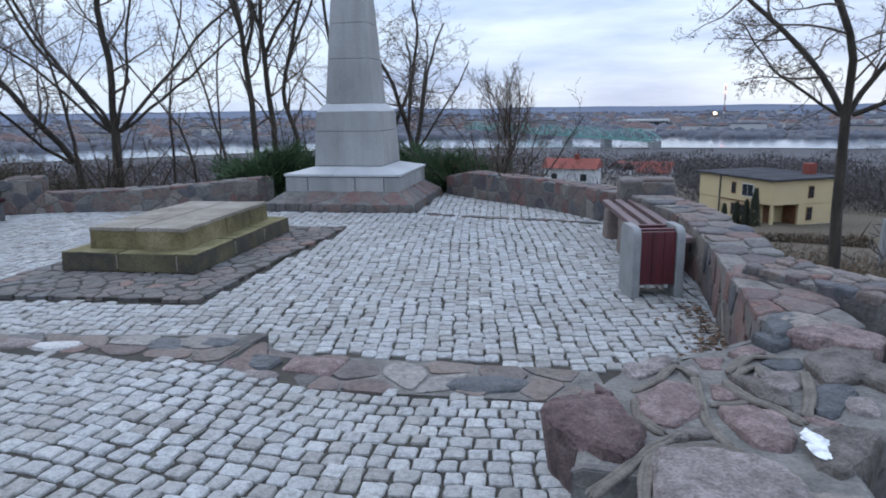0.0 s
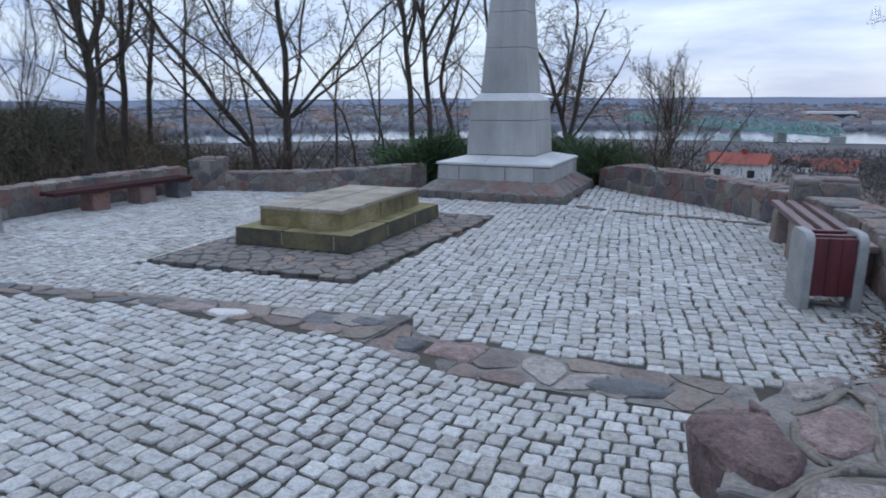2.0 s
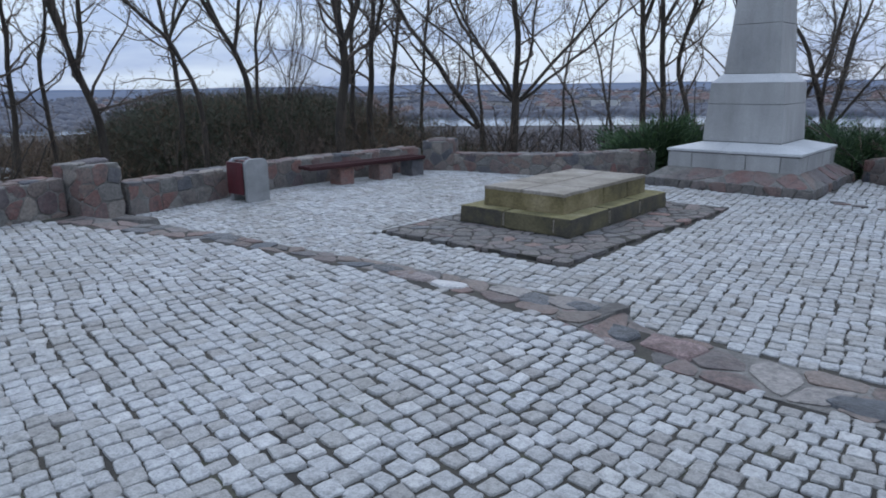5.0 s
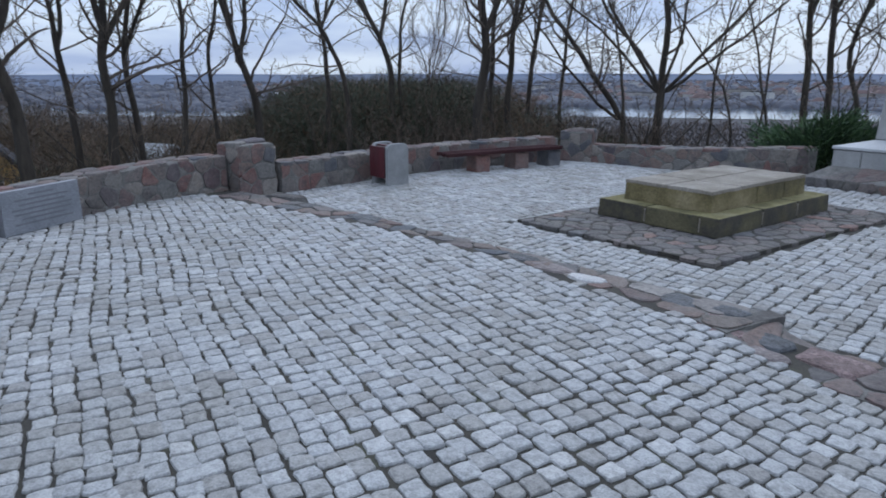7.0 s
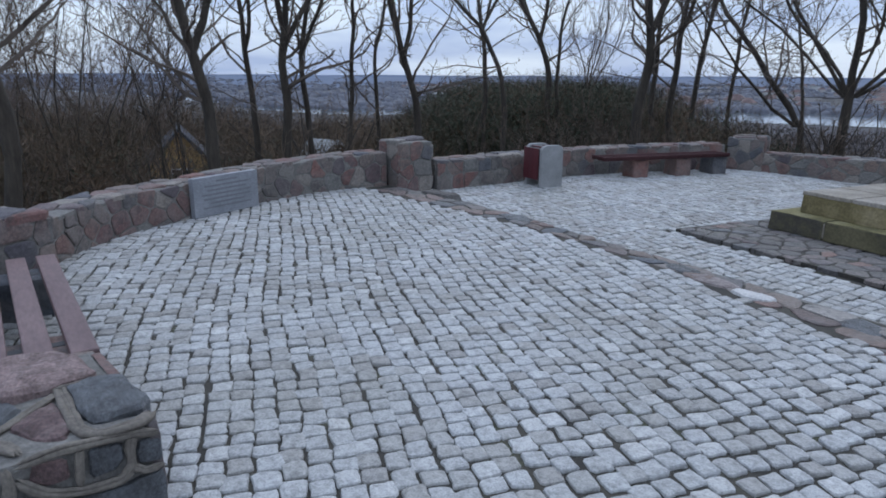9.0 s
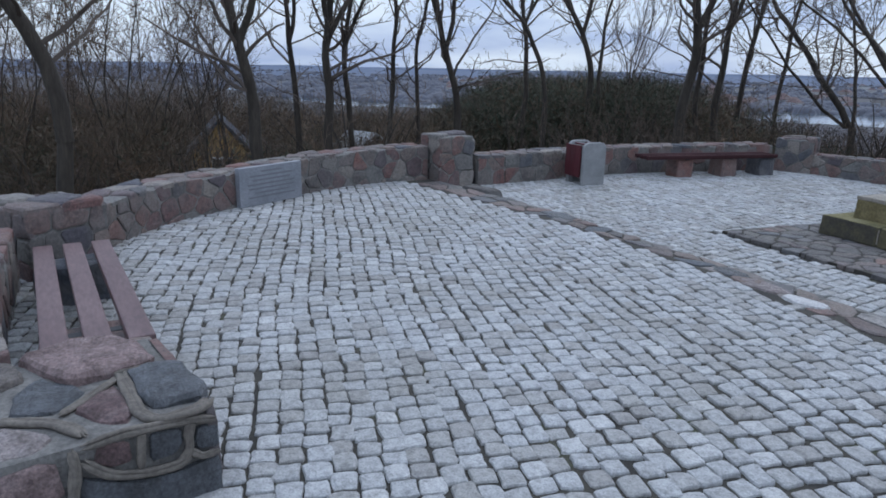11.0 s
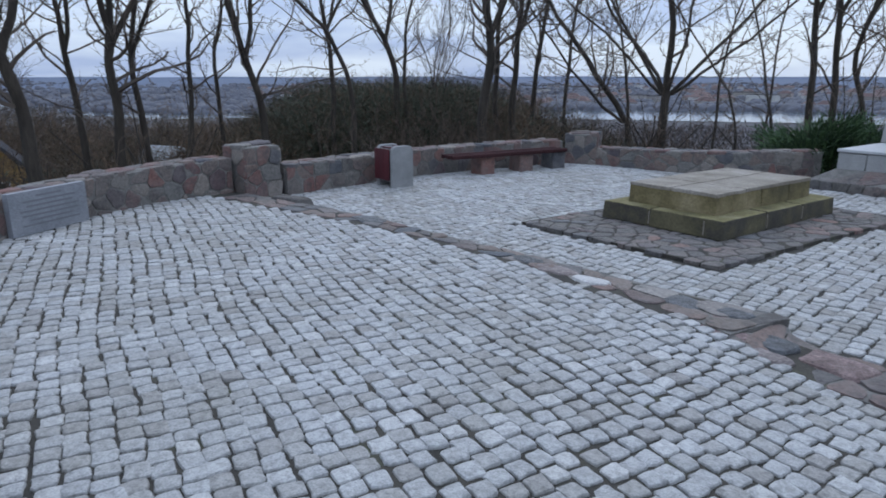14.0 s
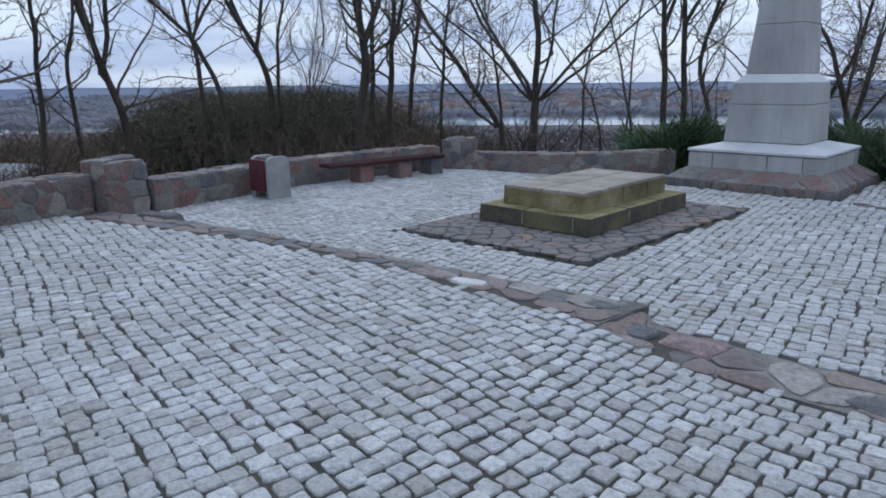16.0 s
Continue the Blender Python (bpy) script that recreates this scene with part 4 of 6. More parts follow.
end_stone = thing("kerb_end_stone", "rough dark stone at the kerb end by the wall", "stone block", pose(-7.25, 4.62, 0, 0, 0, 10))
part("end_block", box("end_block", -0.3, 0.3, -0.14, 0.14, -0.03, 0.15, M_DARKBLOCK, 0.04, 0.85, 2, 0.02), end_stone)

# thin line of reddish edging stones between the monument and the wall
edging = thing("edging_strip", "thin line of reddish edging stones across the paving", "kerb", None, "", "structure")
EDGE = Line([(-0.35, 10.32), (0.3, 10.08), (0.85, 9.82), (1.6, 9.55), (2.25, 9.22)])


def edge_spot(u, v, h):
    p, d_ = EDGE.at(u)
    return Vector((p.x - d_.y * v, p.y + d_.x * v, 0.018 + h))


lay(edging, 0, EDGE.length, -0.07, 0.07, 0.13, edge_spot, 145, M_KERBSTONE, proud=0.012, squash=1.6, gap=0.006, depth=0.05)

# ---- tomb on its pad of flat stones ----
pad = setting("tomb_pad", None, "flat pad of dark fieldstones round the tomb", "stone pad")
a, b, c, d = [Vector(p) for p in PAD]
PAD_W, PAD_L = 2.4, 3.55


def pad_spot(u, v, h):
    s, t = u / PAD_W, v / PAD_L
    p = (a * (1 - s) + b * s) * (1 - t) + (d * (1 - s) + c * s) * t
    return Vector((p.x, p.y, 0.026 + h))


me = mesh_of("pad_bed", [pad_spot(u, v, h) for h in (-0.1, 0.004) for u, v in ((0.03, 0.03), (PAD_W - 0.03, 0.03), (PAD_W - 0.03, PAD_L - 0.03), (0.03, PAD_L - 0.03))], [(4, 5, 6, 7), (0, 1, 5, 4), (1, 2, 6, 5), (2, 3, 7, 6), (3, 0, 4, 7)], M_JOINT)
part("mortar_bed", me, pad)
lay(pad, 0, PAD_W, 0, PAD_L, 0.145, pad_spot, 151, M_PADSTONE, gap=0.010, proud=0.012, squash=1.35)

tomb = thing("tomb", "low two-tier sandstone tomb covered in yellow-green moss", "tomb", pose(-3.05, 7.80, 0.036, 0, 0, -9.6))
TW, TL = 1.53, 2.40
for k, (x0, x1) in enumerate(((-TW / 2, -0.12), (-0.115, TW / 2 - 0.22))):
    for sy in (-1, 1):
        y0, y1 = (-TL / 2, -TL / 2 + 0.3) if sy < 0 else (TL / 2 - 0.3, TL / 2)
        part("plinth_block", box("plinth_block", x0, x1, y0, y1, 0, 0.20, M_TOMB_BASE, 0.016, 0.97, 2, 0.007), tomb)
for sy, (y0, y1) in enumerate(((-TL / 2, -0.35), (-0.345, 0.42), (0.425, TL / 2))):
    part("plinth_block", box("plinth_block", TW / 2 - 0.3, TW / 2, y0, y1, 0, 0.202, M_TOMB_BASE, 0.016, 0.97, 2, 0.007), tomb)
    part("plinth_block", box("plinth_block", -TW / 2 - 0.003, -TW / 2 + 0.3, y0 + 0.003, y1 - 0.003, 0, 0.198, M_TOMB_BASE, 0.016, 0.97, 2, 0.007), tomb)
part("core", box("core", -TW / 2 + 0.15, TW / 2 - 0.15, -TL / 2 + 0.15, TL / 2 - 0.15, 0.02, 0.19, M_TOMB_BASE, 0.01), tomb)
UW, UL = 1.10, 2.02
for y0, y1 in ((-UL / 2, -0.1), (-0.096, 0.5), (0.504, UL / 2)):
    part("tier_block", box("tier_block", -UW / 2, UW / 2, y0, y1, 0.195, 0.395, M_TOMB, 0.012, 0.985, 2, 0.006), tomb)
for x0, x1 in ((-UW / 2 + 0.002, -0.02), (0.0, UW / 2 - 0.002)):
    for y0, y1 in ((-UL / 2 + 0.002, -0.45), (-0.44, UL / 2 - 0.002)):
        part("top_slab", box("top_slab", x0, x1, y0, y1, 0.39, 0.43, M_TOMB_TOP, 0.008, 0.99, 2, 0.008), tomb, "grey lichened top slab")

for x, y, turn in ((-0.118, -TL / 2, 0), (TW / 2 - 0.215, -TL / 2, 0), (TW / 2, -0.348, 90), (TW / 2, 0.422, 90)):
    part("mortar_joint", box("mortar_joint", -0.006, 0.006, -0.0015, 0.012, 0.03, 0.175, M_TOMB_TOP, 0.001), tomb, "pale mortar joint", pose(x, y, 0, 0, 0, turn))

# ---- obelisk ----
obelisk = thing("obelisk", "tall tapering grey granite obelisk on a stepped base", "obelisk", OB_AT)
skirt = part("rubble_skirt", mesh_of("skirt_core", [(x * r, y * r, z) for r, z in ((1.25, -0.1), (1.25, 0.13), (0.97, 0.315)) for x, y in ((-1, -1), (1, -1), (1, 1), (-1, 1))], [(k + i, k + (i + 1) % 4, k + 4 + (i + 1) % 4, k + 4 + i) for k in (0, 4) for i in range(4)] + [(8, 9, 10, 11)], M_MORTAR), obelisk, "sloping skirt of red and brown fieldstones")
for k in range(4):
    rot = pose(0, 0, 0, 0, 0, 90 * k)

    def skirt_low(u, v, h, rot=rot):
        return rot @ Vector((u, -1.26 - h, v))

    def skirt_slope(u, v, h, rot=rot):
        t = v / 0.35
        return rot @ Vector((u * (1 - 0.22 * t), -1.25 + 0.28 * t - h * 0.55, 0.13 + 0.185 * t + h * 0.83))

    lay(skirt, -1.27, 1.27, -0.06, 0.15, 0.22, skirt_low, 161 + k, M_PADSTONE, proud=0.012)
    lay(skirt, -1.25, 1.25, 0.0, 0.35, 0.34, skirt_slope, 171 + k, M_STONE, proud=0.008, gap=0.003, squash=1.3)
SL = 0.985
part("base_core", box("base_core", -SL + 0.03, SL - 0.03, -SL + 0.03, SL - 0.03, 0.2, 0.5535, M_OBJOINT, 0.0), obelisk, "dark mortar between the base blocks")
for k in range(4):
    rot = pose(0, 0, 0, 0, 0, 90 * k)
    for x0, x1 in ((-SL, -0.60), (-0.588, 0.22), (0.232, SL - 0.27)):
        part("base_block", box("base_block", x0, x1, -SL, -SL + 0.26, 0.28, 0.541, M_OBELISK, 0.006), obelisk, "", rot)
for x0, x1 in ((-SL - 0.02, -0.15), (-0.146, SL + 0.02)):
    bm = bmesh.new()
    k = 1 if x0 > -0.5 else -1
    xi0, xi1 = (x0 if k > 0 else -0.6), (0.6 if k > 0 else x1)
    low = [bm.verts.new(p) for p in ((x0, -SL - 0.02, 0.553), (x1, -SL - 0.02, 0.553), (x1, SL + 0.02, 0.553), (x0, SL + 0.02, 0.553))]
    mid = [bm.verts.new((v.co.x, v.co.y, 0.595)) for v in low]
    top = [bm.verts.new(p) for p in ((xi0, -0.6, 0.69), (xi1, -0.6, 0.69), (xi1, 0.6, 0.69), (xi0, 0.6, 0.69))]
    bm.faces.new(low[::-1])
    bm.faces.new(top)
    for lo, hi in ((low, mid), (mid, top)):
        for i in range(4):
            bm.faces.new((lo[i], lo[(i + 1) % 4], hi[(i + 1) % 4], hi[i]))
    bmesh.ops.bevel(bm, geom=bm.edges[:], offset=0.006, segments=1, affect="EDGES")
    me = bpy.data.meshes.new("weathering_slab")
    bm.to_mesh(me)
    bm.free()
    me.materials.append(M_CAPPING)
    part("weathering_slab", me, obelisk, "pale sloping granite slab")


def drum(name, h0, h1, z0, z1, material, bevel=0.008):
    return box(name, -h0, h0, -h0, h0, z0, z1, material, bevel, h1 / h0)


part("bed_joint", drum("bed_joint", 0.588, 0.588, 0.66, 0.704, M_OBJOINT, 0.0), obelisk, "dark mortar joint")
part("die_block", drum("die_block", 0.60, 0.570, 0.702, 1.275, M_OBELISK), obelisk)
part("die_block", drum("die_block", 0.568, 0.552, 1.281, 1.60, M_OBELISK), obelisk)
part("shoulder", drum("shoulder", 0.552, 0.425, 1.603, 1.735, M_CAPPING), obelisk, "pale bevelled shoulder course")
z, half = 1.738, 0.418
for z2 in (2.48, 3.06, 3.72, 4.4, 5.1, 5.8, 6.5):
    h2 = 0.418 - (z2 - 1.738) * 0.072
    part("shaft_block", drum("shaft_block", half, h2, z, z2 - 0.005, M_OBELISK), obelisk)
    z, half = z2, h2 - 0.001
part("pyramidion", drum("pyramidion", half, 0.02, z, z + 0.5, M_OBELISK, 0.003), obelisk)

# ---- benches ----


def bench(at, length, width, seat_z, stones, wood, label, slats=3, gap=0.07):
    ob = thing("bench", label, "bench", at, "benches by the wall")
    wd = (width - gap * (slats - 1)) / slats
    for k in range(slats):
        y = -width / 2 + k * (wd + gap)
        part("slat", box("slat", -length / 2, length / 2, y, y + wd, seat_z - 0.06, seat_z, wood, 0.01), ob)
    for k, x in enumerate(stones):
        part("support_stone", box("support_stone", x - 0.15, x + 0.15, -width / 2 + 0.04, width / 2 + 0.02, -0.03, seat_z - 0.05, M_STONE, 0.04, 0.95, 2, 0.015), ob, "rough stone support")
        part("bearer", box("bearer", x - 0.03, x + 0.03, -width / 2 + 0.02, width / 2 - 0.02, seat_z - 0.075, seat_z - 0.048, M_DARKIRON, 0.004), ob)
    return ob


bench(pose(2.20, 7.35, 0, 0, 0, 86), 2.6, 0.42, 0.44, (-0.95, 0.0, 0.95), M_PLANK, "slatted bench of dark red planks on stone supports")
bench(pose(-7.32, 9.11, 0, 0, 0, 74.5), 2.45, 0.38, 0.365, (-0.48, 0.34, 1.08), M_BENCHDARK, "long red-brown plank bench against the wall")
bench(pose(-4.30, -0.11, 0.06, 0, 0, 181), 1.98, 0.47, 0.36, (-0.7, 0.7), M_PLANK, "three-plank bench of weathered red-brown wood", 3, 0.06)

# ---- litter bins ----


def litter_bin(at, label, first_x=-0.152, front=-0.165):
    ob = thing("litter_bin", label, "litter bin", at, "litter bins")
    for sx in (-1, 1):
        bm = bmesh.new()
        x0, x1 = (0.155, 0.225) if sx > 0 else (-0.225, -0.155)
        prof = [(-0.19, 0.0), (-0.19, 0.54)] + [(-0.19 + 0.09 * (1 - math.cos(t)), 0.54 + 0.09 * math.sin(t)) for t in (0.4, 0.8, 1.2, 1.57)]
        prof += [(-y, z) for y, z in reversed(prof)]
        lo = [bm.verts.new((x0, y, z)) for y, z in prof]
        hi = [bm.verts.new((x1, y, z)) for y, z in prof]
        bm.faces.new(lo)
        bm.faces.new(hi[::-1])
        for i in range(len(prof)):
            j = (i + 1) % len(prof)
            bm.faces.new((lo[j], lo[i], hi[i], hi[j]))
        bmesh.ops.recalc_face_normals(bm, faces=bm.faces[:])
        bmesh.ops.bevel(bm, geom=bm.edges[:], offset=0.008, segments=1, affect="EDGES")
        me = bpy.data.meshes.new("side_panel")
        bm.to_mesh(me)
        bm.free()
        me.materials.append(M_CONCRETE)
        part("side_panel", me, ob, "pale concrete side panel with rounded top")
    for y in (front, 0.14):
        x_from = first_x if y < 0 else -0.152
        width = (0.154 - x_from) / 3
        for k in range(3):
            x = x_from + k * width
            part("board", box("board", x, x + width - 0.004, y, y + 0.025, 0.12, 0.585, M_REDWOOD, 0.004), ob, "dark red wooden board")
    for y in (-0.12, 0.07):
        part("board", box("board", -0.152, 0.152, y, y + 0.05, 0.585, 0.605, M_REDWOOD, 0.004), ob)
    part("liner", box("liner", -0.14, 0.14, -0.13, 0.13, 0.13, 0.56, M_DARKIRON, 0.02), ob, "dark metal liner")
    for x in (-0.08, 0.08):
        part("bracket", box("bracket", x - 0.02, x + 0.02, -0.17, -0.15, 0.09, 0.125, M_CONCRETE, 0.004), ob)
    return ob


litter_bin(pose(1.83, 5.73, 0, 0, 0, 2), "concrete litter bin with dark red boards by the wall")
litter_bin(pose(-7.60, 6.72, 0, 0, 0, -8), "pale concrete litter bin with red boards against the wall", -0.226, -0.216)

# ---- plaque ----
plaque = thing("plaque", "grey slate plaque with engraved lines, set against the wall", "plaque", pose(-7.59, 1.93, 0.12, 0, 0, -64))
part("slab", box("slab", -0.46, 0.46, -0.02, 0.05, 0.0, 0.43, M_PLAQUE, 0.006), plaque)
for k, w_ in enumerate((0.30, 0.62, 0.55, 0.70, 0.66, 0.5, 0.68)):
    part("text_line", box("text_line", -w_ / 2, w_ / 2, 0.049, 0.0525, 0.365 - k * 0.047, 0.383 - k * 0.047, M_LETTER, 0.0), plaque, "engraved line of writing")

# ---- bare trees ----


def grow(rng, verts, faces, start, way, length, radius, level, spec, curve=None, path=None):
    """A limb that wanders and tapers, with side limbs down to twigs."""
    steps = 12 if level == 0 else 7 if level == 1 else 4 if level == 2 else 2 if level == 3 else 1
    pts, radii, p, d = [start], [radius], start.copy(), way.normalized()
    tip = radius * (0.4 if level < 1 else 0.3)
    if path:
        steps, pts = len(path) - 1, path
        radii = [radius + (tip - radius) * i / steps for i in range(steps + 1)]
    for i in range(0 if path else steps):
        bend = Vector((rng.gauss(0, 1), rng.gauss(0, 1), rng.gauss(0, 0.6))) * spec["wander"] * (0.85 + 0.75 * min(level, 2))
        d = (d + bend + Vector((0, 0, spec["rise"] * (0.6 if level else 0.0)))).normalized()
        if curve:
            d = (d + curve / steps).normalized()
        p = p + d * (length / steps)
        pts.append(p.copy())
        radii.append(radius + (tip - radius) * (i + 1) / steps)
    own = spec["trunk"] if level == 0 else (verts, faces)
    tube(own[0], own[1], pts, radii, 8 if level == 0 else 4 if level == 1 else 3, level > 1)
    if level >= spec["levels"]:
        return
    count = spec["kids"][min(level, len(spec["kids"]) - 1)]
    first = spec["first"] if level == 0 else 0.2
    for k in range(count):
        t = first + (1 - first) * (k + rng.uniform(0.1, 1.0)) / count
        t = min(t, 0.99)
        i = min(int(t * steps), steps - 1)
        q = pts[i].lerp(pts[i + 1], t * steps - i)
        axis = (pts[i + 1] - pts[i]).normalized()
        side = axis.orthogonal().normalized()
        side.rotate(Matrix.Rotation(rng.uniform(0, 2 * math.pi), 3, axis))
        ang = radians(rng.uniform(*spec["angle"])) * (0.75 if t > 0.9 else 1)
        w2 = axis * math.cos(ang) + side * math.sin(ang)
        l2 = length * rng.uniform(*spec["ratio"]) * (1.1 - 0.45 * t)
        r2 = max(spec["twig"], (radius + (tip - radius) * t) * rng.uniform(0.28, 0.52))
        grow(rng, verts, faces, q, w2, l2, r2, level + 1, spec)


def polar(az, r):
    return -math.sin(radians(az)) * r, math.cos(radians(az)) * r


TALL = "tall bare deciduous tree on the slope below the wall"


def tree(seed, az, dist, stems, fork=0.0, label=TALL, twigs=None, trunk_lean=0.0, first=0.12, levels=4, kids=(14, 9, 5, 3), angle=(30, 80), ratio=(0.25, 0.48), rise=0.09, wander=0.135, twig=0.0052, lift=0.0):
    """A bare tree az degrees to the left of straight ahead. stems: lean to the left in degrees, curve, length, radius and lean away."""
    rng = random.Random(seed)
    x, y = polar(az, dist)
    away, left = Vector((x, y, 0)).normalized(), Vector((-math.cos(radians(az)), -math.sin(radians(az)), 0))
    base_z = ground_z(x, y) - 0.15 + lift
    verts, faces, tv, tf = [], [], [], []
    spec = dict(trunk=(tv, tf), first=first, levels=levels, kids=kids, angle=angle, ratio=ratio, rise=rise, wander=wander, twig=twig)
    start = Vector((0, 0, 0))
    if fork > base_z + 0.3:
        h = fork - base_z
        end = Vector((0, 0, h)) + left * h * math.tan(radians(trunk_lean))
        r0 = max(s[3] for s in stems) * (1.2 + 0.08 * len(stems))
        mid = end * 0.5 + left * rng.uniform(-0.06, 0.06) * h
        tube(tv, tf, [start, start.lerp(mid, 0.15), mid, end], [r0 * 1.4, r0 * 1.1, r0, r0 * 0.82], 10)
        start = end - Vector((0, 0, 0.08))
    for lean, curve, length, radius, back in stems:
        radius = radius * (1.0 if twigs else 1.25)
        way = Vector((0, 0, 1)) + left * math.tan(radians(lean)) + away * math.tan(radians(back))
        grow(rng, verts, faces, start + left * lean * 0.002, way, length, radius, 0, spec, left * curve)
    ob = thing("tree", label, "tree", Matrix.Translation((x, y, base_z)), "bare trees")
    part("trunk", mesh_of("trunk", tv, tf, M_BARK, True), ob)
    part("crown", mesh_of("crown", verts, faces, twigs or M_TWIG), ob, "bare crown of fine twigs")
    return ob


def stem(seed, dist, low, middle, high, radius, label=TALL, kids=(15, 8, 5, 3), first=0.33, ratio=(0.16, 0.36), fork=0, twigs=None):
    """A wavy upright tree whose trunk passes through three bearings, each with its angle above the horizon."""
    rng = random.Random(seed)
    spots_ = [Vector((*polar(a, dist), 1.65 + dist * math.tan(radians(e)))) for a, e in (low, middle, high)]
    x, y = polar(low[0], dist)
    base = Vector((x, y, ground_z(x, y) - 0.15))
    top = spots_[2] + (spots_[2] - spots_[1]).normalized() * 2.6
    top.z = max(top.z, spots_[2].z + 1.8)
    keys = [base, spots_[0].lerp(base, 0.1) if base.z < spots_[0].z - 0.4 else base + Vector((0, 0, 0.5)), spots_[1], spots_[2], top]
    path = []
    for i in range(4):
        a, b, c, d = keys[max(0, i - 1)], keys[i], keys[i + 1], keys[min(4, i + 2)]
        for k in range(5):
            t = k / 5
            p = 0.5 * (2 * b + (c - a) * t + (2 * a - 5 * b + 4 * c - d) * t * t + (3 * b - a - 3 * c + d) * t ** 3)
            path.append(p - base + noise.noise_vector(p * 0.9 + Vector((seed, 0, 0))) * 0.10 * min(1.0, (i * 5 + k) / 5))
    path.append(top - base)
    verts, faces, tv, tf = [], [], [], []
    length = (top - base).length
    spec = dict(trunk=(tv, tf), first=first, levels=4, kids=kids, angle=(25, 68), ratio=ratio, rise=0.08, wander=0.15, twig=0.0052)
    grow(rng, verts, faces, path[0], Vector((0, 0, 1)), length, radius, 0, spec, None, path)
    left = Vector((-math.cos(radians(low[0])), -math.sin(radians(low[0])), 0))
    for k in range(fork):
        q = path[11 + 2 * k]
        side = left * (1 if k % 2 else -1) * rng.uniform(0.25, 0.5)
        grow(rng, verts, faces, q, Vector((0, 0, 1)) + side, length * 0.5, radius * 0.55, 0, dict(spec, first=0.15), side * -0.3)
    ob = thing("tree", label, "tree", Matrix.Translation(base), "bare trees")
    part("trunk", mesh_of("trunk", tv, tf, M_BARK, True), ob)
    part("crown", mesh_of("crown", verts, faces, twigs or M_TWIG), ob, "bare crown of fine twigs")
    return ob


# east side and behind the obelisk
tree(101, -31.3, 17, [(24, 0.45, 5.8, 0.062, 0), (-2, 0.05, 7, 0.074, 0), (-16, -0.25, 6.0, 0.055, 5), (-60, 0.2, 3.6, 0.045, -6), (62, -0.1, 3.0, 0.03, 6)], 1.45, "mature bare tree with a forked trunk", trunk_lean=2, kids=(18, 10, 6, 4), angle=(35, 80), ratio=(0.25, 0.45), rise=0.0, wander=0.13, first=0.08)
tree(102, -5.7, 30, [(l, -l * 0.02, 3.6 - abs(l) * 0.03, 0.03, b) for l, b in ((0, 0), (7, 6), (-7, 4), (4, -9), (-4, -8), (12, 0), (-12, -2), (18, 3), (-18, 2))], -0.5, "round twiggy leafless shrub tree", M_PALETWIG, kids=(17, 9, 5), levels=3, angle=(12, 40), rise=0.18, trunk_lean=0, lift=1.5)
tree(103, 1.8, 21, [(-22, -0.2, 4.4, 0.05, 0), (4, 0.1, 5.0, 0.06, 0), (-42, -0.1, 3.2, 0.035, 5), (20, 0.2, 4.2, 0.045, -5), (-8, -0.2, 4.2, 0.045, 8)], 0.4, "low bare tree with arching limbs", kids=(14, 8, 5, 2), ratio=(0.25, 0.5), trunk_lean=4, rise=0.04, wander=0.14)
tree(104, 4.6, 24, [(-8, 0, 5.5, 0.061, 0), (10, 0, 5.5, 0.054, 0)], 0.5, kids=(14, 9, 5, 3))
stem(105, 20, (9.5, -3), (9.0, 3), (9.6, 8.4), 0.075, fork=1)
stem(106, 18, (12.1, -3.0), (13.0, 1.5), (11.5, 8.5), 0.075, fork=1)
stem(107, 18, (14.0, -3.0), (14.5, 2.9), (14.5, 8.5), 0.095, fork=2)
stem(108, 17, (15.6, -3.4), (15.8, 2.9), (16.5, 8.4), 0.095, fork=2)
stem(110, 16, (17.9, -4.3), (18.9, -0.2), (19.7, 2.9), 0.04, "slim young bare tree", (16, 6, 4, 2), 0.25, (0.10, 0.22))
stem(111, 17, (18.6, -4.3), (18.3, 0.5), (18.0, 3.6), 0.035, "slim young bare tree", (16, 6, 4, 2), 0.25, (0.10, 0.22))
stem(112, 15, (20.5, -4.6), (21.1, -1.4), (22.0, -0.1), 0.035, "slim young bare tree", (16, 6, 4, 2), 0.25, (0.10, 0.22))
stem(113, 19, (22.0, -4.5), (21.9, 0.7), (21.2, 4.1), 0.045, "slim young bare tree", (16, 6, 4, 2), 0.25, (0.10, 0.22))
tree(120, 26.3, 16.5, [(40, -0.35, 5.5, 0.036, 0), (22, -0.2, 5.5, 0.036, 5), (3, 0.0, 6.2, 0.066, 0), (-10, -0.1, 5.7, 0.03, -5), (-32, 0.15, 5.5, 0.036, 0), (-55, 0.5, 4.8, 0.03, 5), (52, -0.5, 4.6, 0.028, -4)], 1.3, "wide bare tree with forked spreading limbs", kids=(14, 9, 5, 3), ratio=(0.2, 0.4), rise=0.16, trunk_lean=-2)
tree(121, 28.8, 17.5, [(24, 0.0, 5.5, 0.061, 0), (-8, 0.1, 5.7, 0.034, 0), (58, -0.5, 3.8, 0.034, 0)], 0.6, "bare tree with a low crooked branch", kids=(14, 9, 5, 3), rise=0.14)
# north-west group of tall stems
stem(130, 19, (33.9, -3.0), (33.6, 2.5), (33.2, 7.0), 0.06)
stem(131, 20, (36.5, -1.5), (36.0, 2.8), (35.6, 6.6), 0.085)
stem(132, 18, (38.1, -2.8), (37.9, 2.2), (37.7, 6.6), 0.10, fork=1)
stem(133, 19, (39.4, -3.0), (39.5, 2.8), (39.3, 7.0), 0.085)
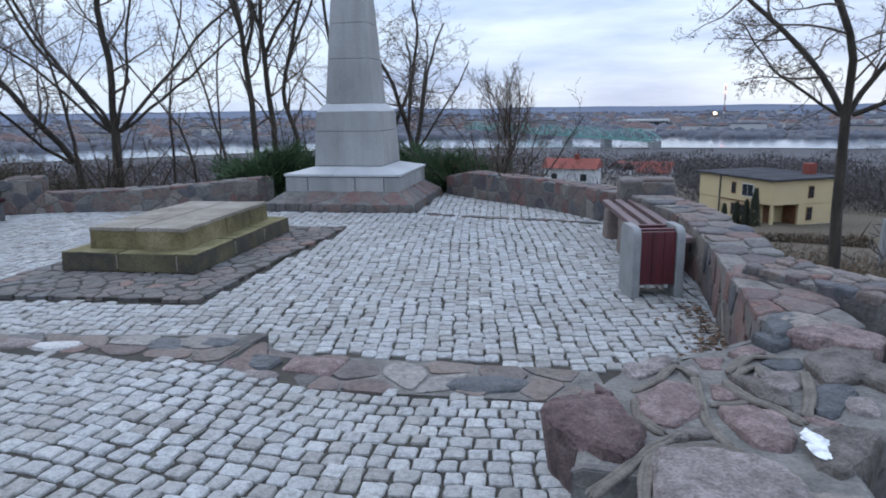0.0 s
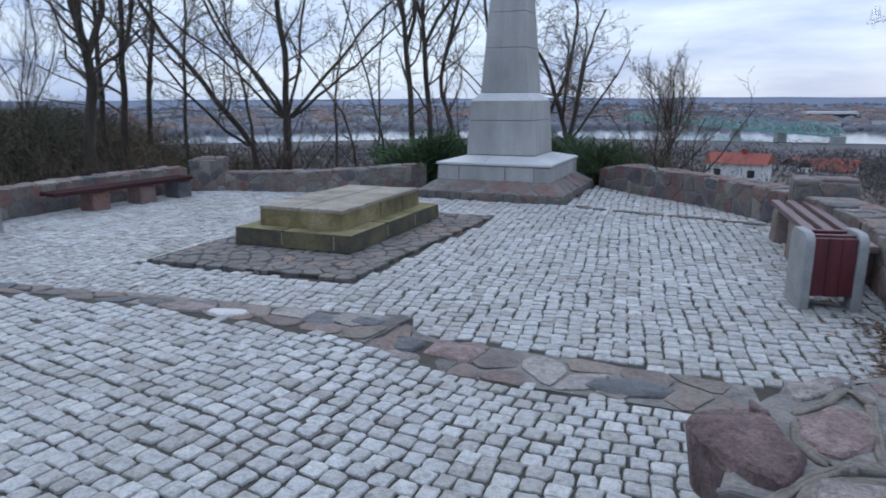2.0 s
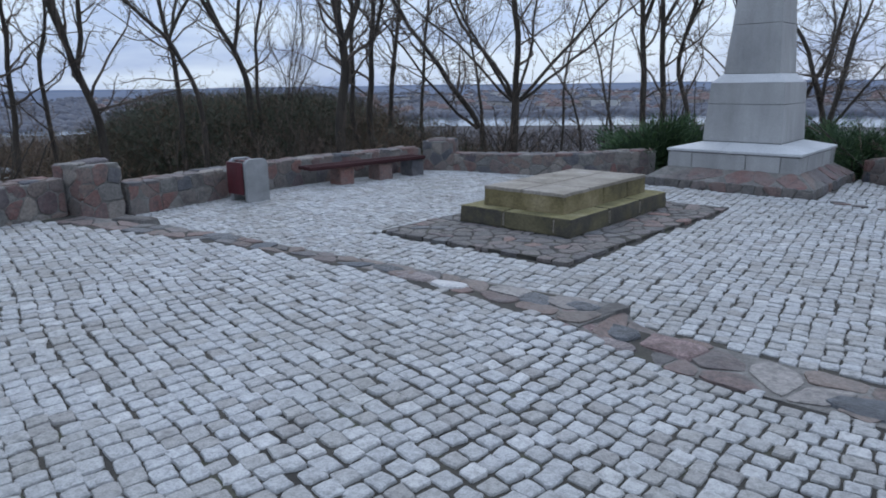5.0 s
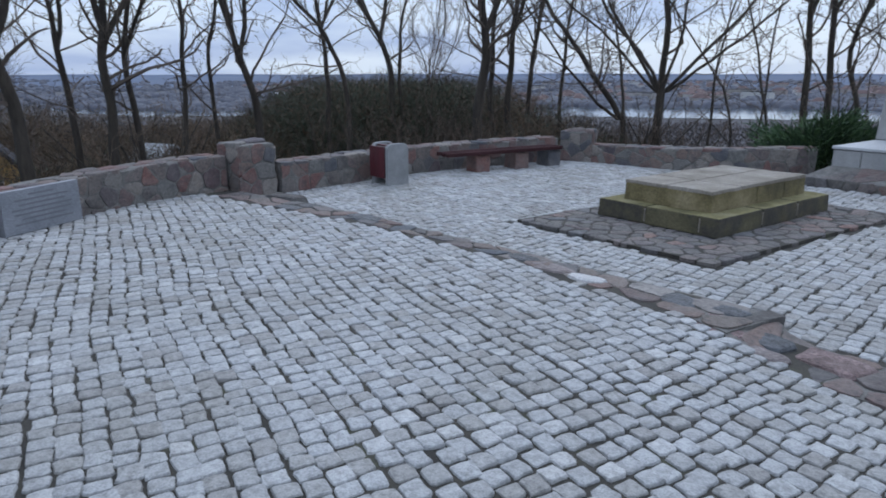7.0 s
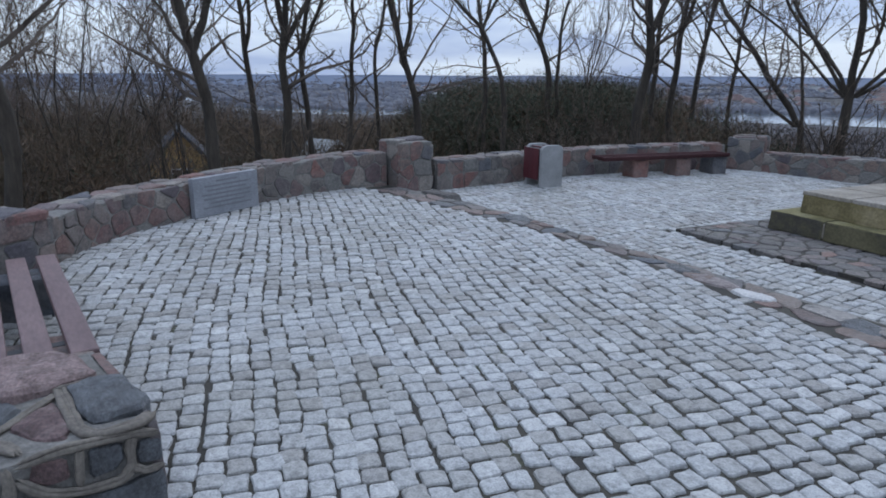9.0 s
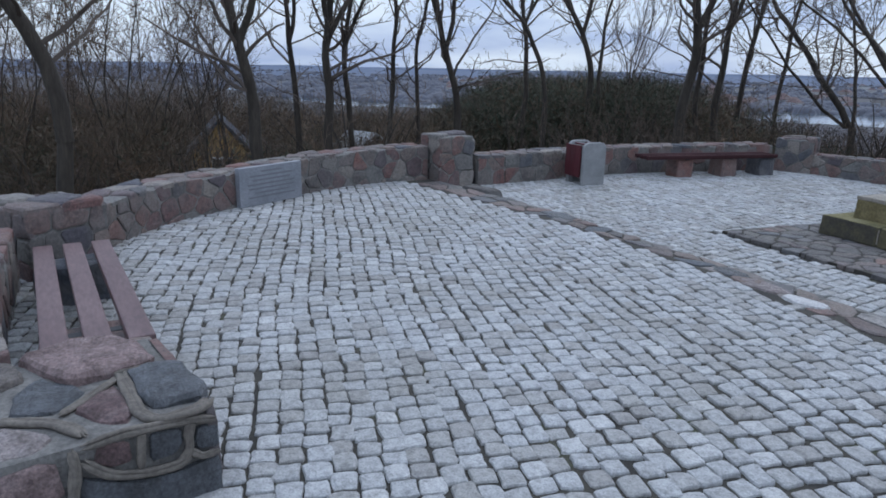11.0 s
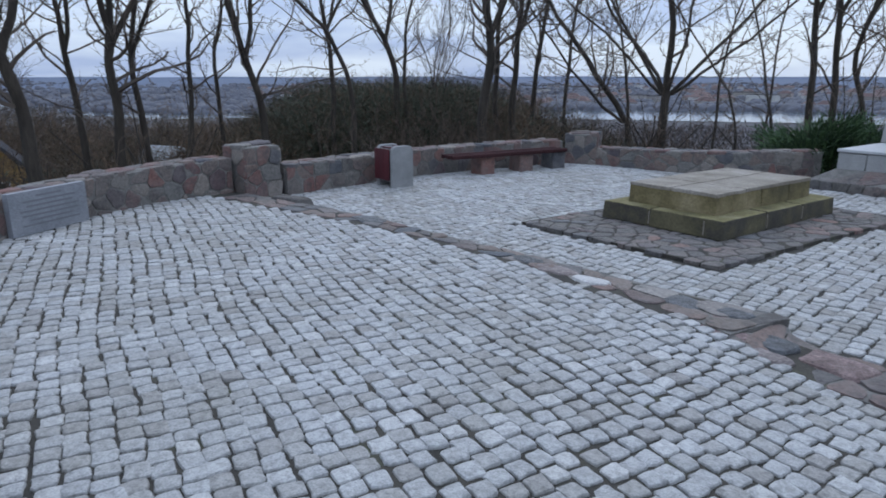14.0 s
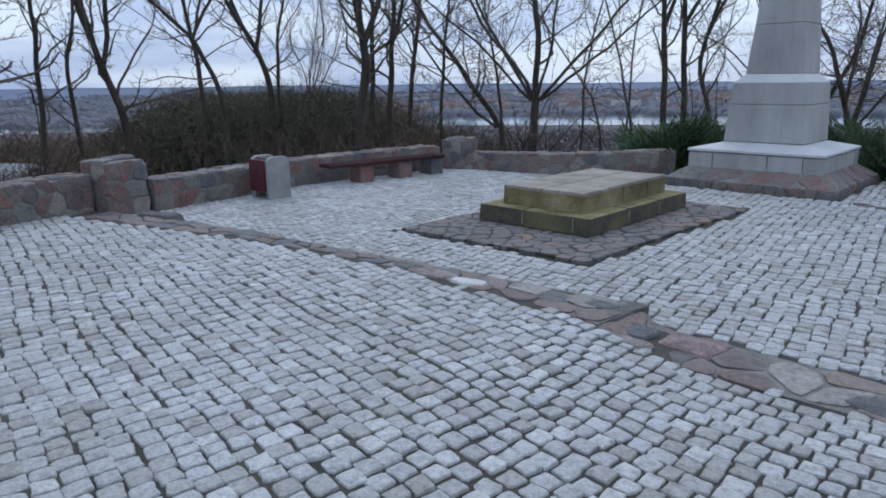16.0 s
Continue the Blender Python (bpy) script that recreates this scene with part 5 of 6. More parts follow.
stem(134, 17, (40.8, -3.6), (40.25, 2.2), (40.7, 6.6), 0.145, fork=2)
# over the thicket
tree(140, 45.0, 25, [(l, -l * 0.012, 4.8, 0.026, b) for l, b in ((0, 0), (8, 5), (-8, 4), (13, -6), (-13, -3))], 0.2, "fine twiggy upright bare tree", M_PALETWIG, kids=(14, 6, 4), levels=3, angle=(12, 32), rise=0.2)
stem(141, 20, (47.9, -1.0), (48.5, 2.1), (50.8, 6.2), 0.105, "bare tree with a fan of dark stems", first=0.4, fork=2)
stem(142, 20, (47.2, -1.0), (47.1, 2.2), (46.6, 5.8), 0.065)
stem(143, 19, (53.3, -1.0), (53.5, 2.8), (54.1, 6.5), 0.08, fork=1)
stem(144, 18, (51.8, -0.6), (53.4, 3.0), (55.8, 5.6), 0.075, "bare tree leaning far out from the slope", fork=1)
stem(145, 16, (58.9, -3.7), (59.8, 0.5), (61.2, 5.4), 0.105, fork=2)
stem(146, 17, (62.2, -4.8), (62.4, 0.8), (61.7, 5.5), 0.065)
stem(147, 16, (64.7, -4.8), (64.5, 0.5), (64.15, 5.5), 0.075)
stem(148, 15, (67.9, -4.2), (68.7, 0.2), (67.9, 5.4), 0.085, fork=1)
stem(149, 14, (69.9, -4.7), (69.9, 0.6), (69.7, 5.2), 0.115, fork=2)
stem(151, 15, (72.4, -5.2), (72.7, 0.6), (73.1, 5.3), 0.085, fork=1)
stem(152, 13, (75.7, -5.0), (76.6, 0.3), (77.5, 5.2), 0.135, "dark bare tree forking into two leaning trunks", fork=3)
tree(153, 89.7, 12, [(4, 0.0, 7.0, 0.102, 0)], 0.5, kids=(14, 9, 5, 3))
tree(154, 96, 13, [(6, 0.1, 6.2, 0.082, 0), (-9, 0, 5.5, 0.068, 0)], 0.5)
for k, (az, dist) in enumerate(((79.5, 20), (82.5, 19), (85.5, 17), (88.5, 22), (93, 18))):
    hazy = tree(160 + k, az, dist, [(l + rng_l, -l * 0.01, 5.8, 0.024, b) for l, b, rng_l in ((0, 0, 2), (9, 5, 0), (-10, 3, -2), (4, -7, 1))], -1.5, "fine twiggy grey undergrowth tree", M_PALETWIG, kids=(14, 7, 5), levels=3, angle=(15, 50), rise=0.14, wander=0.12, twig=0.006, first=0.05)
    x, y = polar(78 + k * 4.8, 21 + (k * 7) % 9)
    copy_thing(hazy, pose(x, y, ground_z(x, y) + 0.4, 0, 0, 40 * k))

SHRUB = []
rng = random.Random(21)
for k in range(40):
    az = rng.uniform(27, 100) if k < 32 else rng.uniform(-14, 27)
    dist = rng.uniform(13, 19)
    if k < 6:
        SHRUB.append(tree(200 + k, az, dist, [(rng.uniform(-30, 30), rng.uniform(-0.1, 0.1), rng.uniform(1.8, 3.2), 0.022, rng.uniform(-25, 25)) for _ in range(9)], -9, "leafless brown undergrowth shrub", M_PALETWIG, kids=(6, 4, 3), levels=3, angle=(15, 50), rise=0.1, wander=0.12))
    else:
        x, y = polar(az, dist)
        copy_thing(SHRUB[k % 6], pose(x, y, ground_z(x, y) - 0.1, 0, 0, rng.uniform(0, 360)) @ Matrix.Scale(rng.uniform(0.7, 1.15), 4))

# ---- undergrowth, scrub and woods: uncountable fine growth ----


def slivers(rng, verts, faces, cx, cy, cz, rx, ry, rz, count, length, width, upright=0.5):
    """A loose clump of thin blades, denser towards its middle."""
    for _ in range(count):
        while True:
            x, y, z = rng.uniform(-1, 1), rng.uniform(-1, 1), rng.uniform(-0.4, 1)
            if x * x + y * y < 1 and z < 1 - 0.35 * (x * x + y * y):
                break
        p = Vector((cx + x * rx, cy + y * ry, cz + z * rz))
        d = Vector((rng.gauss(0, 1) + x, rng.gauss(0, 1) + y, rng.gauss(0, 1) + 2.2 * upright)).normalized() * length * rng.uniform(0.5, 1.3)
        s = d.orthogonal().normalized()
        s.rotate(Matrix.Rotation(rng.uniform(0, 6.28), 3, d.normalized()))
        s *= width * rng.uniform(0.5, 1.2)
        b = len(verts)
        verts += [p - s, p + s, p + d]
        faces.append((b, b + 1, b + 2))


def treetop(rng, verts, faces, x, y, z, r, h):
    """A lumpy far-off clump of crowns."""
    b, a0 = len(verts), rng.uniform(0, 1)
    for k, up in ((1.0, 0.0), (0.9, 0.5), (0.5, 0.85)):
        for i in range(6):
            a, q = a0 + i * math.pi / 3, k * r * rng.uniform(0.75, 1.2)
            verts.append((x + math.cos(a) * q, y + math.sin(a) * q, z + up * h * rng.uniform(0.85, 1.15)))
    verts.append((x, y, z + h))
    for ring in (0, 6):
        for i in range(6):
            j = (i + 1) % 6
            faces.append((b + ring + i, b + ring + j, b + ring + 6 + j, b + ring + 6 + i))
    for i in range(6):
        faces.append((b + 12 + i, b + 12 + (i + 1) % 6, b + 18))


rng = random.Random(5)


def crest(az):
    """How far below the horizon the thicket ends, in degrees."""
    return along(((20, 6.5), (28, 5.0), (33, 3.0), (37, 1.2), (41, -0.1), (56, 0.0), (59, 2.0), (61.5, 3.6), (64, 4.6), (65, 6.4), (67.5, 6.4), (69, 4.2), (74, 3.8), (75.5, 8.6), (80, 8.6), (81, 2.6), (84, 1.6), (100, 1.2)), az)


brown, green = ([], []), ([], [])
for k in range(2100):
    az = rng.uniform(26, 104) if k < 1300 else rng.uniform(37, 60)
    r = rng.uniform(14.5, 34) if not 36 < az < 60 else rng.uniform(19.5, 34)
    x, y = polar(az, r)
    top = 1.65 - r * math.tan(radians(crest(az) + 1.1 * noise.noise((az * 0.45, r * 0.15, 2)) + abs(rng.gauss(0, 1.4))))
    gz = ground_z(x, y)
    h = max(0.6, top - gz)
    leafy = 40 < az < 58 and rng.random() < 0.5 or rng.random() < 0.1
    verts, faces = green if leafy else brown
    slivers(rng, verts, faces, x, y, gz + h * 0.3, rng.uniform(0.9, 1.8), rng.uniform(0.9, 1.8), h * 0.7, 480 if leafy else 190, 0.22 if leafy else 0.55, 0.012 if leafy else 0.0085, 0.3 if leafy else 0.55)
# taller scrub behind the two houses on the slope
for k in range(330):
    az, r = rng.uniform(59, 104), rng.uniform(54, 72)
    x, y = polar(az, r)
    gz = ground_z(x, y)
    h = max(1.0, 1.65 - r * math.tan(radians(along(((59, 3.2), (66, 2.4), (74, 1.8), (80, 1.2), (104, 1.0)), az) + abs(rng.gauss(0, 1.1)))) - gz)
    slivers(rng, brown[0], brown[1], x, y, gz + h * 0.35, rng.uniform(2.0, 3.6), rng.uniform(2.0, 3.6), h * 0.65, 230, 1.2, 0.022, 0.6)
tagged(new("undergrowth", mesh_of("undergrowth", *brown, M_SCRUB)), "dense brown leafless undergrowth on the slope", "undergrowth", "", "stuff")
tagged(new("evergreen_thicket", mesh_of("evergreen_thicket", *green, M_EVERGREEN)), "dark green conifer thicket among bare trees", "evergreen thicket", "", "stuff")
verts, faces = [], []
for k in range(3500):
    az = rng.uniform(-60, 112) if k < 2400 else rng.uniform(50, 112)
    r = 40 * (900 / 40) ** rng.uniform(0, 1)
    if r > along([(a, n) for a, n, _ in RIVER], az) * 0.97 or -37 < az < -15 and r < 95 or (-14.5 < az < -7 and r < 122):
        continue
    x, y = polar(az, r)
    w = rng.uniform(2.0, 4.0) * (1 + r / 260)
    hh = min(w, 5.5) * rng.uniform(0.5, 0.95)
    slivers(rng, verts, faces, x, y, ground_z(x, y) + hh * 0.4, w, w, hh, 85, hh * 0.3, 0.035 + r * 0.0006, 0.9)
for k in range(420):
    az, r = rng.uniform(-40, -13), rng.uniform(93, 210)
    if az > -16 and r < 125 or az > -19.5 and r < 240:
        continue
    x, y = polar(az, r)
    hh = rng.uniform(1.5, 3.6)
    slivers(rng, verts, faces, x, y, ground_z(x, y) + hh * 0.35, hh * 1.1, hh * 1.1, hh, 110, 1.0, 0.05, 0.9)
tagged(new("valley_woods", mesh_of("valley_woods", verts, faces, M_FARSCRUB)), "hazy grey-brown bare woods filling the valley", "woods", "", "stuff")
verts, faces = [], []
for k in range(2600):
    az = rng.uniform(-55, 100)
    bank = along([(a, c) for a, _, c in RIVER], az)
    r = bank * (1.02 + 2.6 * rng.random() ** 1.7)
    if r > 3600:
        continue
    x, y = polar(az, r)
    for j in range(4):
        treetop(rng, verts, faces, x + rng.uniform(-26, 26), y + rng.uniform(-26, 26), ground_z(x, y) - 1.0, rng.uniform(6, 13), rng.uniform(5, 10))
tagged(new("far_woods", mesh_of("far_woods", verts, faces, M_PLAINWOOD_HAZED, True)), "woods and gardens on the far plain, tinted haze blue-grey", "woods", "", "stuff")
verts, faces = [], []
for k in range(170):
    az, r = rng.uniform(-37, -14), rng.uniform(20, 50)
    x, y = polar(az, r)
    slivers(rng, verts, faces, x, y, ground_z(x, y) + 0.2, rng.uniform(0.6, 1.5), rng.uniform(0.6, 1.5), rng.uniform(0.5, 1.1), 130, 0.45, 0.012, 0.7)
tagged(new("slope_scrub", mesh_of("slope_scrub", verts, faces, M_SCRUB)), "low brown scrub on the slope above the house", "scrub", "", "stuff")


def juniper(at, scale, seed):
    rng = random.Random(seed)
    verts, faces = [], []
    ob = thing("juniper", "low spreading green juniper beside the monument", "juniper bush", at, "junipers")
    for k in range(60):
        a, el = rng.uniform(0, 6.28), rng.uniform(0.15, 1.1)
        out = Vector((math.cos(a) * math.cos(el), math.sin(a) * math.cos(el), math.sin(el)))
        reach = scale * rng.uniform(0.6, 1.15) * (1.25 - 0.5 * math.sin(el))
        for s in range(120):
            t = rng.uniform(0.2, 1) ** 0.7
            p = out * reach * t + Vector((0, 0, 0.25 * t * t)) + Vector((rng.gauss(0, 1), rng.gauss(0, 1), rng.gauss(0, 1))) * 0.07 * scale
            d = (out * 1.3 + Vector((rng.gauss(0, 0.6), rng.gauss(0, 0.6), rng.gauss(0.3, 0.5)))).normalized() * 0.16 * scale
            q = d.orthogonal().normalized() * 0.009 * scale
            b = len(verts)
            verts += [p - q, p + q, p + d]
            faces.append((b, b + 1, b + 2))
    part("foliage", mesh_of("foliage", verts, faces, M_JUNIPER), ob)
    tv, tf = [], []
    for k in range(8):
        a = k * 0.785
        tube(tv, tf, [Vector((0, 0, -0.3)), Vector((math.cos(a) * 0.3, math.sin(a) * 0.3, 0.25)) * scale, Vector((math.cos(a) * 0.8, math.sin(a) * 0.8, 0.5)) * scale], [0.04, 0.03, 0.01], 5)
    part("stems", mesh_of("stems", tv, tf, M_BARK), ob)
    return ob


juniper(pose(-3.35, 13.1, -0.15), 1.1, 1)
juniper(pose(-2.7, 13.6, -0.15), 1.0, 2)
juniper(pose(-0.1, 13.7, -0.2), 1.05, 3)
juniper(pose(0.55, 13.9, -0.2), 0.85, 4)
juniper(pose(-0.9, 14.2, -0.2), 1.1, 5)

# ---- houses below the hill ----


def window(parent, at, w, h, frame_mat):
    win = part("window", box("window_frame", -w / 2, w / 2, -0.05, 0.06, 0, h, frame_mat, 0.02), parent, "", at)
    part("pane", box("pane", -w / 2 + 0.08, -0.03, -0.07, -0.04, 0.1, h - 0.1, M_GLASS, 0.0), win)
    part("pane", box("pane", 0.03, w / 2 - 0.08, -0.07, -0.04, 0.1, h - 0.1, M_GLASS, 0.0), win)
    return win


house = thing("yellow_house", "two-storey ochre house with a flat dark roof", "house", pose(33.46, 67.1, -11.1, 0, 0, 17.5))
part("wall", box("lower_wall", 0.05, 8.7, 2.1, 11.2, 0, 2.45, M_PLASTER_Y, 0.03), house)
part("wall", box("lower_wing", 3.5, 8.7, 0.05, 2.1, 0, 2.45, M_PLASTER_Y, 0.03), house)
part("wall", box("upper_wall", 0, 8.72, 0, 11.22, 2.45, 4.95, M_PLASTER_Y, 0.03), house, "overhanging upper storey above a corner porch")
part("ledge", box("ledge", -0.06, 0.1, 2.1, 7.6, 2.36, 2.5, M_BROWNWOOD, 0.02), house)
part("porch_post", box("porch_post", 0.1, 0.4, 0.1, 0.4, 0, 2.45, M_PLASTER_Y, 0.02), house)
part("porch_floor", box("porch_floor", 0.0, 3.5, 0.0, 2.1, -0.5, 0.12, M_CONCRETE, 0.02), house)
part("porch_door", box("porch_door", 0.9, 1.9, 2.03, 2.1, 0.12, 2.2, M_BROWNWOOD, 0.02), house, "brown wooden door")
part("porch_panel", box("porch_panel", 3.42, 3.5, 0.3, 2.0, 0.12, 2.2, M_BROWNWOOD, 0.02), house, "brown boarded porch side")
part("plinth", box("plinth", 3.45, 8.75, -0.02, 0.1, -0.6, 0.25, M_CONCRETE, 0.02), house)
part("roof", box("roof", -0.35, 9.05, -0.35, 11.6, 4.95, 5.15, M_ROOF_DARK, 0.04), house, "flat dark tarred roof")
part("chimney", box("chimney", 7.2, 8.1, 2.6, 3.6, 5.1, 6.3, M_ROOF_RED, 0.03), house)
part("drainpipe", box("drainpipe", -0.12, 0.0, 7.65, 7.8, 0, 4.95, M_DARKIRON, 0.03), house)
for yy, zz, w_, h_, mat in ((5.6, 3.1, 0.7, 1.3, M_BROWNWOOD), (3.5, 3.0, 1.7, 1.4, M_PLASTER_W), (5.4, 0.8, 0.9, 1.3, M_BROWNWOOD), (4.2, 0.8, 0.9, 1.3, M_BROWNWOOD)):
    window(house, pose(0.0, yy, zz, 0, 0, -90), w_, h_, mat)
for zz, h_ in ((3.0, 1.3), (0.7, 1.4)):
    window(house, pose(4.9, 0.0, zz), 0.75, h_, M_BROWNWOOD)

red = thing("white_house", "small white house with a red pitched roof", "house", pose(21.9, 117, -12.2, 0, 0, -24))
part("wall", box("wall", -3.6, 5.2, -2.8, 2.8, 0, 3.4, M_PLASTER_W, 0.03), red)
bm = bmesh.new()
vs = [bm.verts.new(p) for p in ((-4.0, -3.2, 3.3), (5.6, -3.2, 3.3), (5.6, 3.2, 3.3), (-4.0, 3.2, 3.3), (-4.0, 0, 4.9), (5.6, 0, 4.9))]
for f in ((0, 1, 5, 4), (2, 3, 4, 5), (0, 4, 3), (1, 2, 5), (0, 3, 2, 1)):
    bm.faces.new([vs[i] for i in f])
me = bpy.data.meshes.new("roof")
bm.to_mesh(me)
bm.free()
me.materials.append(M_ROOF_RED)
part("roof", me, red, "faded red pitched roof")
part("chimney", box("chimney", 1.2, 1.9, -0.4, 0.4, 4.2, 5.6, M_ROOF_RED, 0.03), red)
window(red, pose(3.3, -2.8, 1.2), 1.1, 1.2, M_DARKIRON)
window(red, pose(-1.8, -2.8, 1.2), 1.1, 1.2, M_DARKIRON)


def cottage(name, label, at, w, d, h, ridge, wall_mat, roof_mat):
    ob = thing(name, label, "house", at, "houses in the valley")
    part("wall", box("wall", -w / 2, w / 2, -d / 2, d / 2, -3.0, h, wall_mat, 0.03), ob)
    bm = bmesh.new()
    profile = ((-d / 2 - 0.4, h - 0.15), (0, ridge), (d / 2 + 0.4, h - 0.15), (d / 2 + 0.4, h - 0.32), (0, ridge - 0.18), (-d / 2 - 0.4, h - 0.32))
    vs = [bm.verts.new((end * (w / 2 + 0.35), py, pz)) for end in (-1, 1) for py, pz in profile]
    for i in range(6):
        bm.faces.new((vs[i], vs[(i + 1) % 6], vs[6 + (i + 1) % 6], vs[6 + i]))
    for f in ((0, 1, 4, 5), (1, 2, 3, 4), (6, 11, 10, 7), (7, 10, 9, 8)):
        bm.faces.new([vs[i] for i in f])
    bmesh.ops.recalc_face_normals(bm, faces=bm.faces)
    me = bpy.data.meshes.new("roof")
    bm.to_mesh(me)
    bm.free()
    me.materials.append(roof_mat)
    part("roof", me, ob)
    part("gable", mesh_of("gable", [(w / 2, -d / 2, h - 0.2), (w / 2, d / 2, h - 0.2), (w / 2, 0, ridge - 0.25), (w / 2 - 0.2, -d / 2, h - 0.2), (w / 2 - 0.2, d / 2, h - 0.2), (w / 2 - 0.2, 0, ridge - 0.25)], [(0, 1, 2), (5, 4, 3), (0, 2, 5, 3), (2, 1, 4, 5)], wall_mat), ob)
    window(ob, pose(w / 2, 0, h * 0.35, 0, 0, 90), 1.1, 1.3, M_PLASTER_W)
    return ob


x, y = polar(78.0, 42)
cottage("wooden_house", "ochre wooden gabled house among bare trees", pose(x, y, -5.6, 0, 0, -12), 5, 3.2, 2.3, 4.3, M_WOODHOUSE, M_ROOF_DARK)
x, y = polar(66.5, 48)
cottage("shed", "small brown-red shed with a pale sheet roof", pose(x, y, ground_z(x, y) + 2.9, 0, 0, 20), 2.2, 2.4, 1.6, 2.4, M_BROWNWOOD, M_CONCRETE)
for az, r, turn in ((-16.6, 200, 20), (-17.8, 190, -30), (-14.8, 230, 60)):
    x, y = polar(az, r)
    cottage("cottage", "distant house with an orange-red roof among trees", pose(x, y, ground_z(x, y) - 1.6, 0, 0, turn), 8, 6.5, 3.0, 5.6, M_PLASTER_W, M_ROOF_RED)


def thuja(at, h, seed):
    rng = random.Random(seed)
    verts, faces = [], []
    for k in range(900):
        z = rng.uniform(0, 1)
        r = 0.32 * (1 - z) ** 0.7 * h * 0.5 + 0.05
        a = rng.uniform(0, 6.28)
        p = Vector((math.cos(a) * r * rng.uniform(0.6, 1), math.sin(a) * r * rng.uniform(0.6, 1), z * h))
        d = Vector((math.cos(a) * 0.15, math.sin(a) * 0.15, 0.35))
        q = Vector((-math.sin(a), math.cos(a), 0)) * 0.09
        b = len(verts)
        verts += [p - q, p + q, p + d]
        faces.append((b, b + 1, b + 2))
    ob = thing("thuja", "slim dark green thuja in front of the house", "thuja", at, "thujas by the house")
    part("foliage", mesh_of("foliage", verts, faces, M_EVERGREEN), ob)


for k, (az, r, h) in enumerate(((-23.1, 76, 2.2), (-24.0, 75, 2.6), (-24.7, 74, 3.0), (-25.3, 73.5, 4.3))):
    x, y = polar(az, r)
    thuja(pose(x, y, -11.2), h, 26 + k)
verts, faces = [], []
rng = random.Random(9)
for k in range(60):
    t = k / 59
    slivers(rng, verts, faces, 25 + 9.5 * t, 54.5 - 2.0 * t, -10.2, 0.7, 0.7, 1.3, 130, 0.4, 0.03, 0.6)
tagged(new("hedge", mesh_of("hedge", verts, faces, M_SCRUB)), "clipped brown leafless hedge before the house", "hedge", "", "stuff")
lamp = thing("utility_post", "pale concrete utility post beside the tree", "post", pose(26.0, 38.5, -8.3))
part("post", box("post", -0.16, 0.16, -0.16, 0.16, -0.5, 3.2, M_CONCRETE, 0.02, 0.85), lamp)

# ---- bridge, mast and town across the river ----
bridge = thing("truss_bridge", "long green steel truss bridge over the river", "bridge")
b0, b1 = Vector((*polar(-17.5, 640), 0)), Vector((*polar(-2.0, 1060), 0))
ax = (b1 - b0).normalized()
sd = Vector((-ax.y, ax.x, 0))
total = (b1 - b0).length


def beam(p, q, r):
    v, f = [], []
    tube(v, f, [p, q], [r, r], 4)
    return v, f


def bridge_part(name, pairs, r, mat=None):
    v, f = [], []
    for p, q in pairs:
        v2, f2 = beam(p, q, r)
        f += [tuple(i + len(v) for i in face) for face in f2]
        v += v2
    part(name, mesh_of(name, v, f, mat or M_STEELGREEN), bridge)


SPANS = 6
for s in range(SPANS):
    p0 = b0 + ax * total * s / SPANS
    seg = total / SPANS
    for side in (-5, 5):
        prev, low, high = None, [], []
        for k in range(9):
            t = k / 8
            h = 3.5 + 7 * math.sin(math.pi * t) ** 0.8
            lo, hi = p0 + ax * seg * t + sd * side + Vector((0, 0, -31)), p0 + ax * seg * t + sd * side + Vector((0, 0, -31 + h))
            bridge_part("post", [(lo, hi)], 0.4)
            if prev:
                low.append((prev[0], lo))
                high.append((prev[1], hi))
                bridge_part("brace", [(prev[0], hi) if k % 2 else (prev[1], lo)], 0.4)
            prev = (lo, hi)
        bridge_part("lower_chord", low, 0.4)
        bridge_part("upper_chord", high, 0.4)
    part("pier", box("pier", -3, 3, -5, 5, -40, -31, M_CONCRETE, 0.3), bridge, "", Matrix.Translation(p0) @ pose(0, 0, 0, 0, 0, math.degrees(math.atan2(ax.y, ax.x))))
bridge_part("deck", [(b0 + Vector((0, 0, -31)), b1 + Vector((0, 0, -31)))], 1.6)

mast = thing("radio_mast", "red and white radio mast with warning lights", "mast", pose(*polar(-22.55, 2300), -38))
for k in range(6):
    z0, z1 = 16 * k, 16 * k + 16
    v, f = [], []
    tube(v, f, [Vector((0, 0, z0)), Vector((0, 0, z1))], [2.4 - 0.2 * k, 2.2 - 0.2 * k], 6)
    part("section", mesh_of("section", v, f, M_ROOF_RED if k % 2 else M_PLASTER_W), mast)
M_LAMP = Mat("red_warning_lamp", 0.5)
M_LAMP.color((0.8, 0.1, 0.1))
M_LAMP.b.inputs["Emission Color"].default_value, M_LAMP.b.inputs["Emission Strength"].default_value = (1.0, 0.25, 0.2, 1), 4.0
for z in (94, 72):
    part("warning_light", box("warning_light", -3, 3, -3, 3, z, z + 5, M_LAMP.m, 0.8), mast, "red warning light")
M_STREET = Mat("warm_lamp", 0.5)
M_STREET.color((0.9, 0.7, 0.4))
M_STREET.b.inputs["Emission Color"].default_value, M_STREET.b.inputs["Emission Strength"].default_value = (1.0, 0.75, 0.45, 1), 6.0
flood = thing("floodlight", "bright warm floodlight in the far town", "floodlight", pose(*polar(-21.9, 1750), -38))
part("pole", box("pole", -0.5, 0.5, -0.5, 0.5, 0, 16, M_DARKIRON, 0.1), flood)
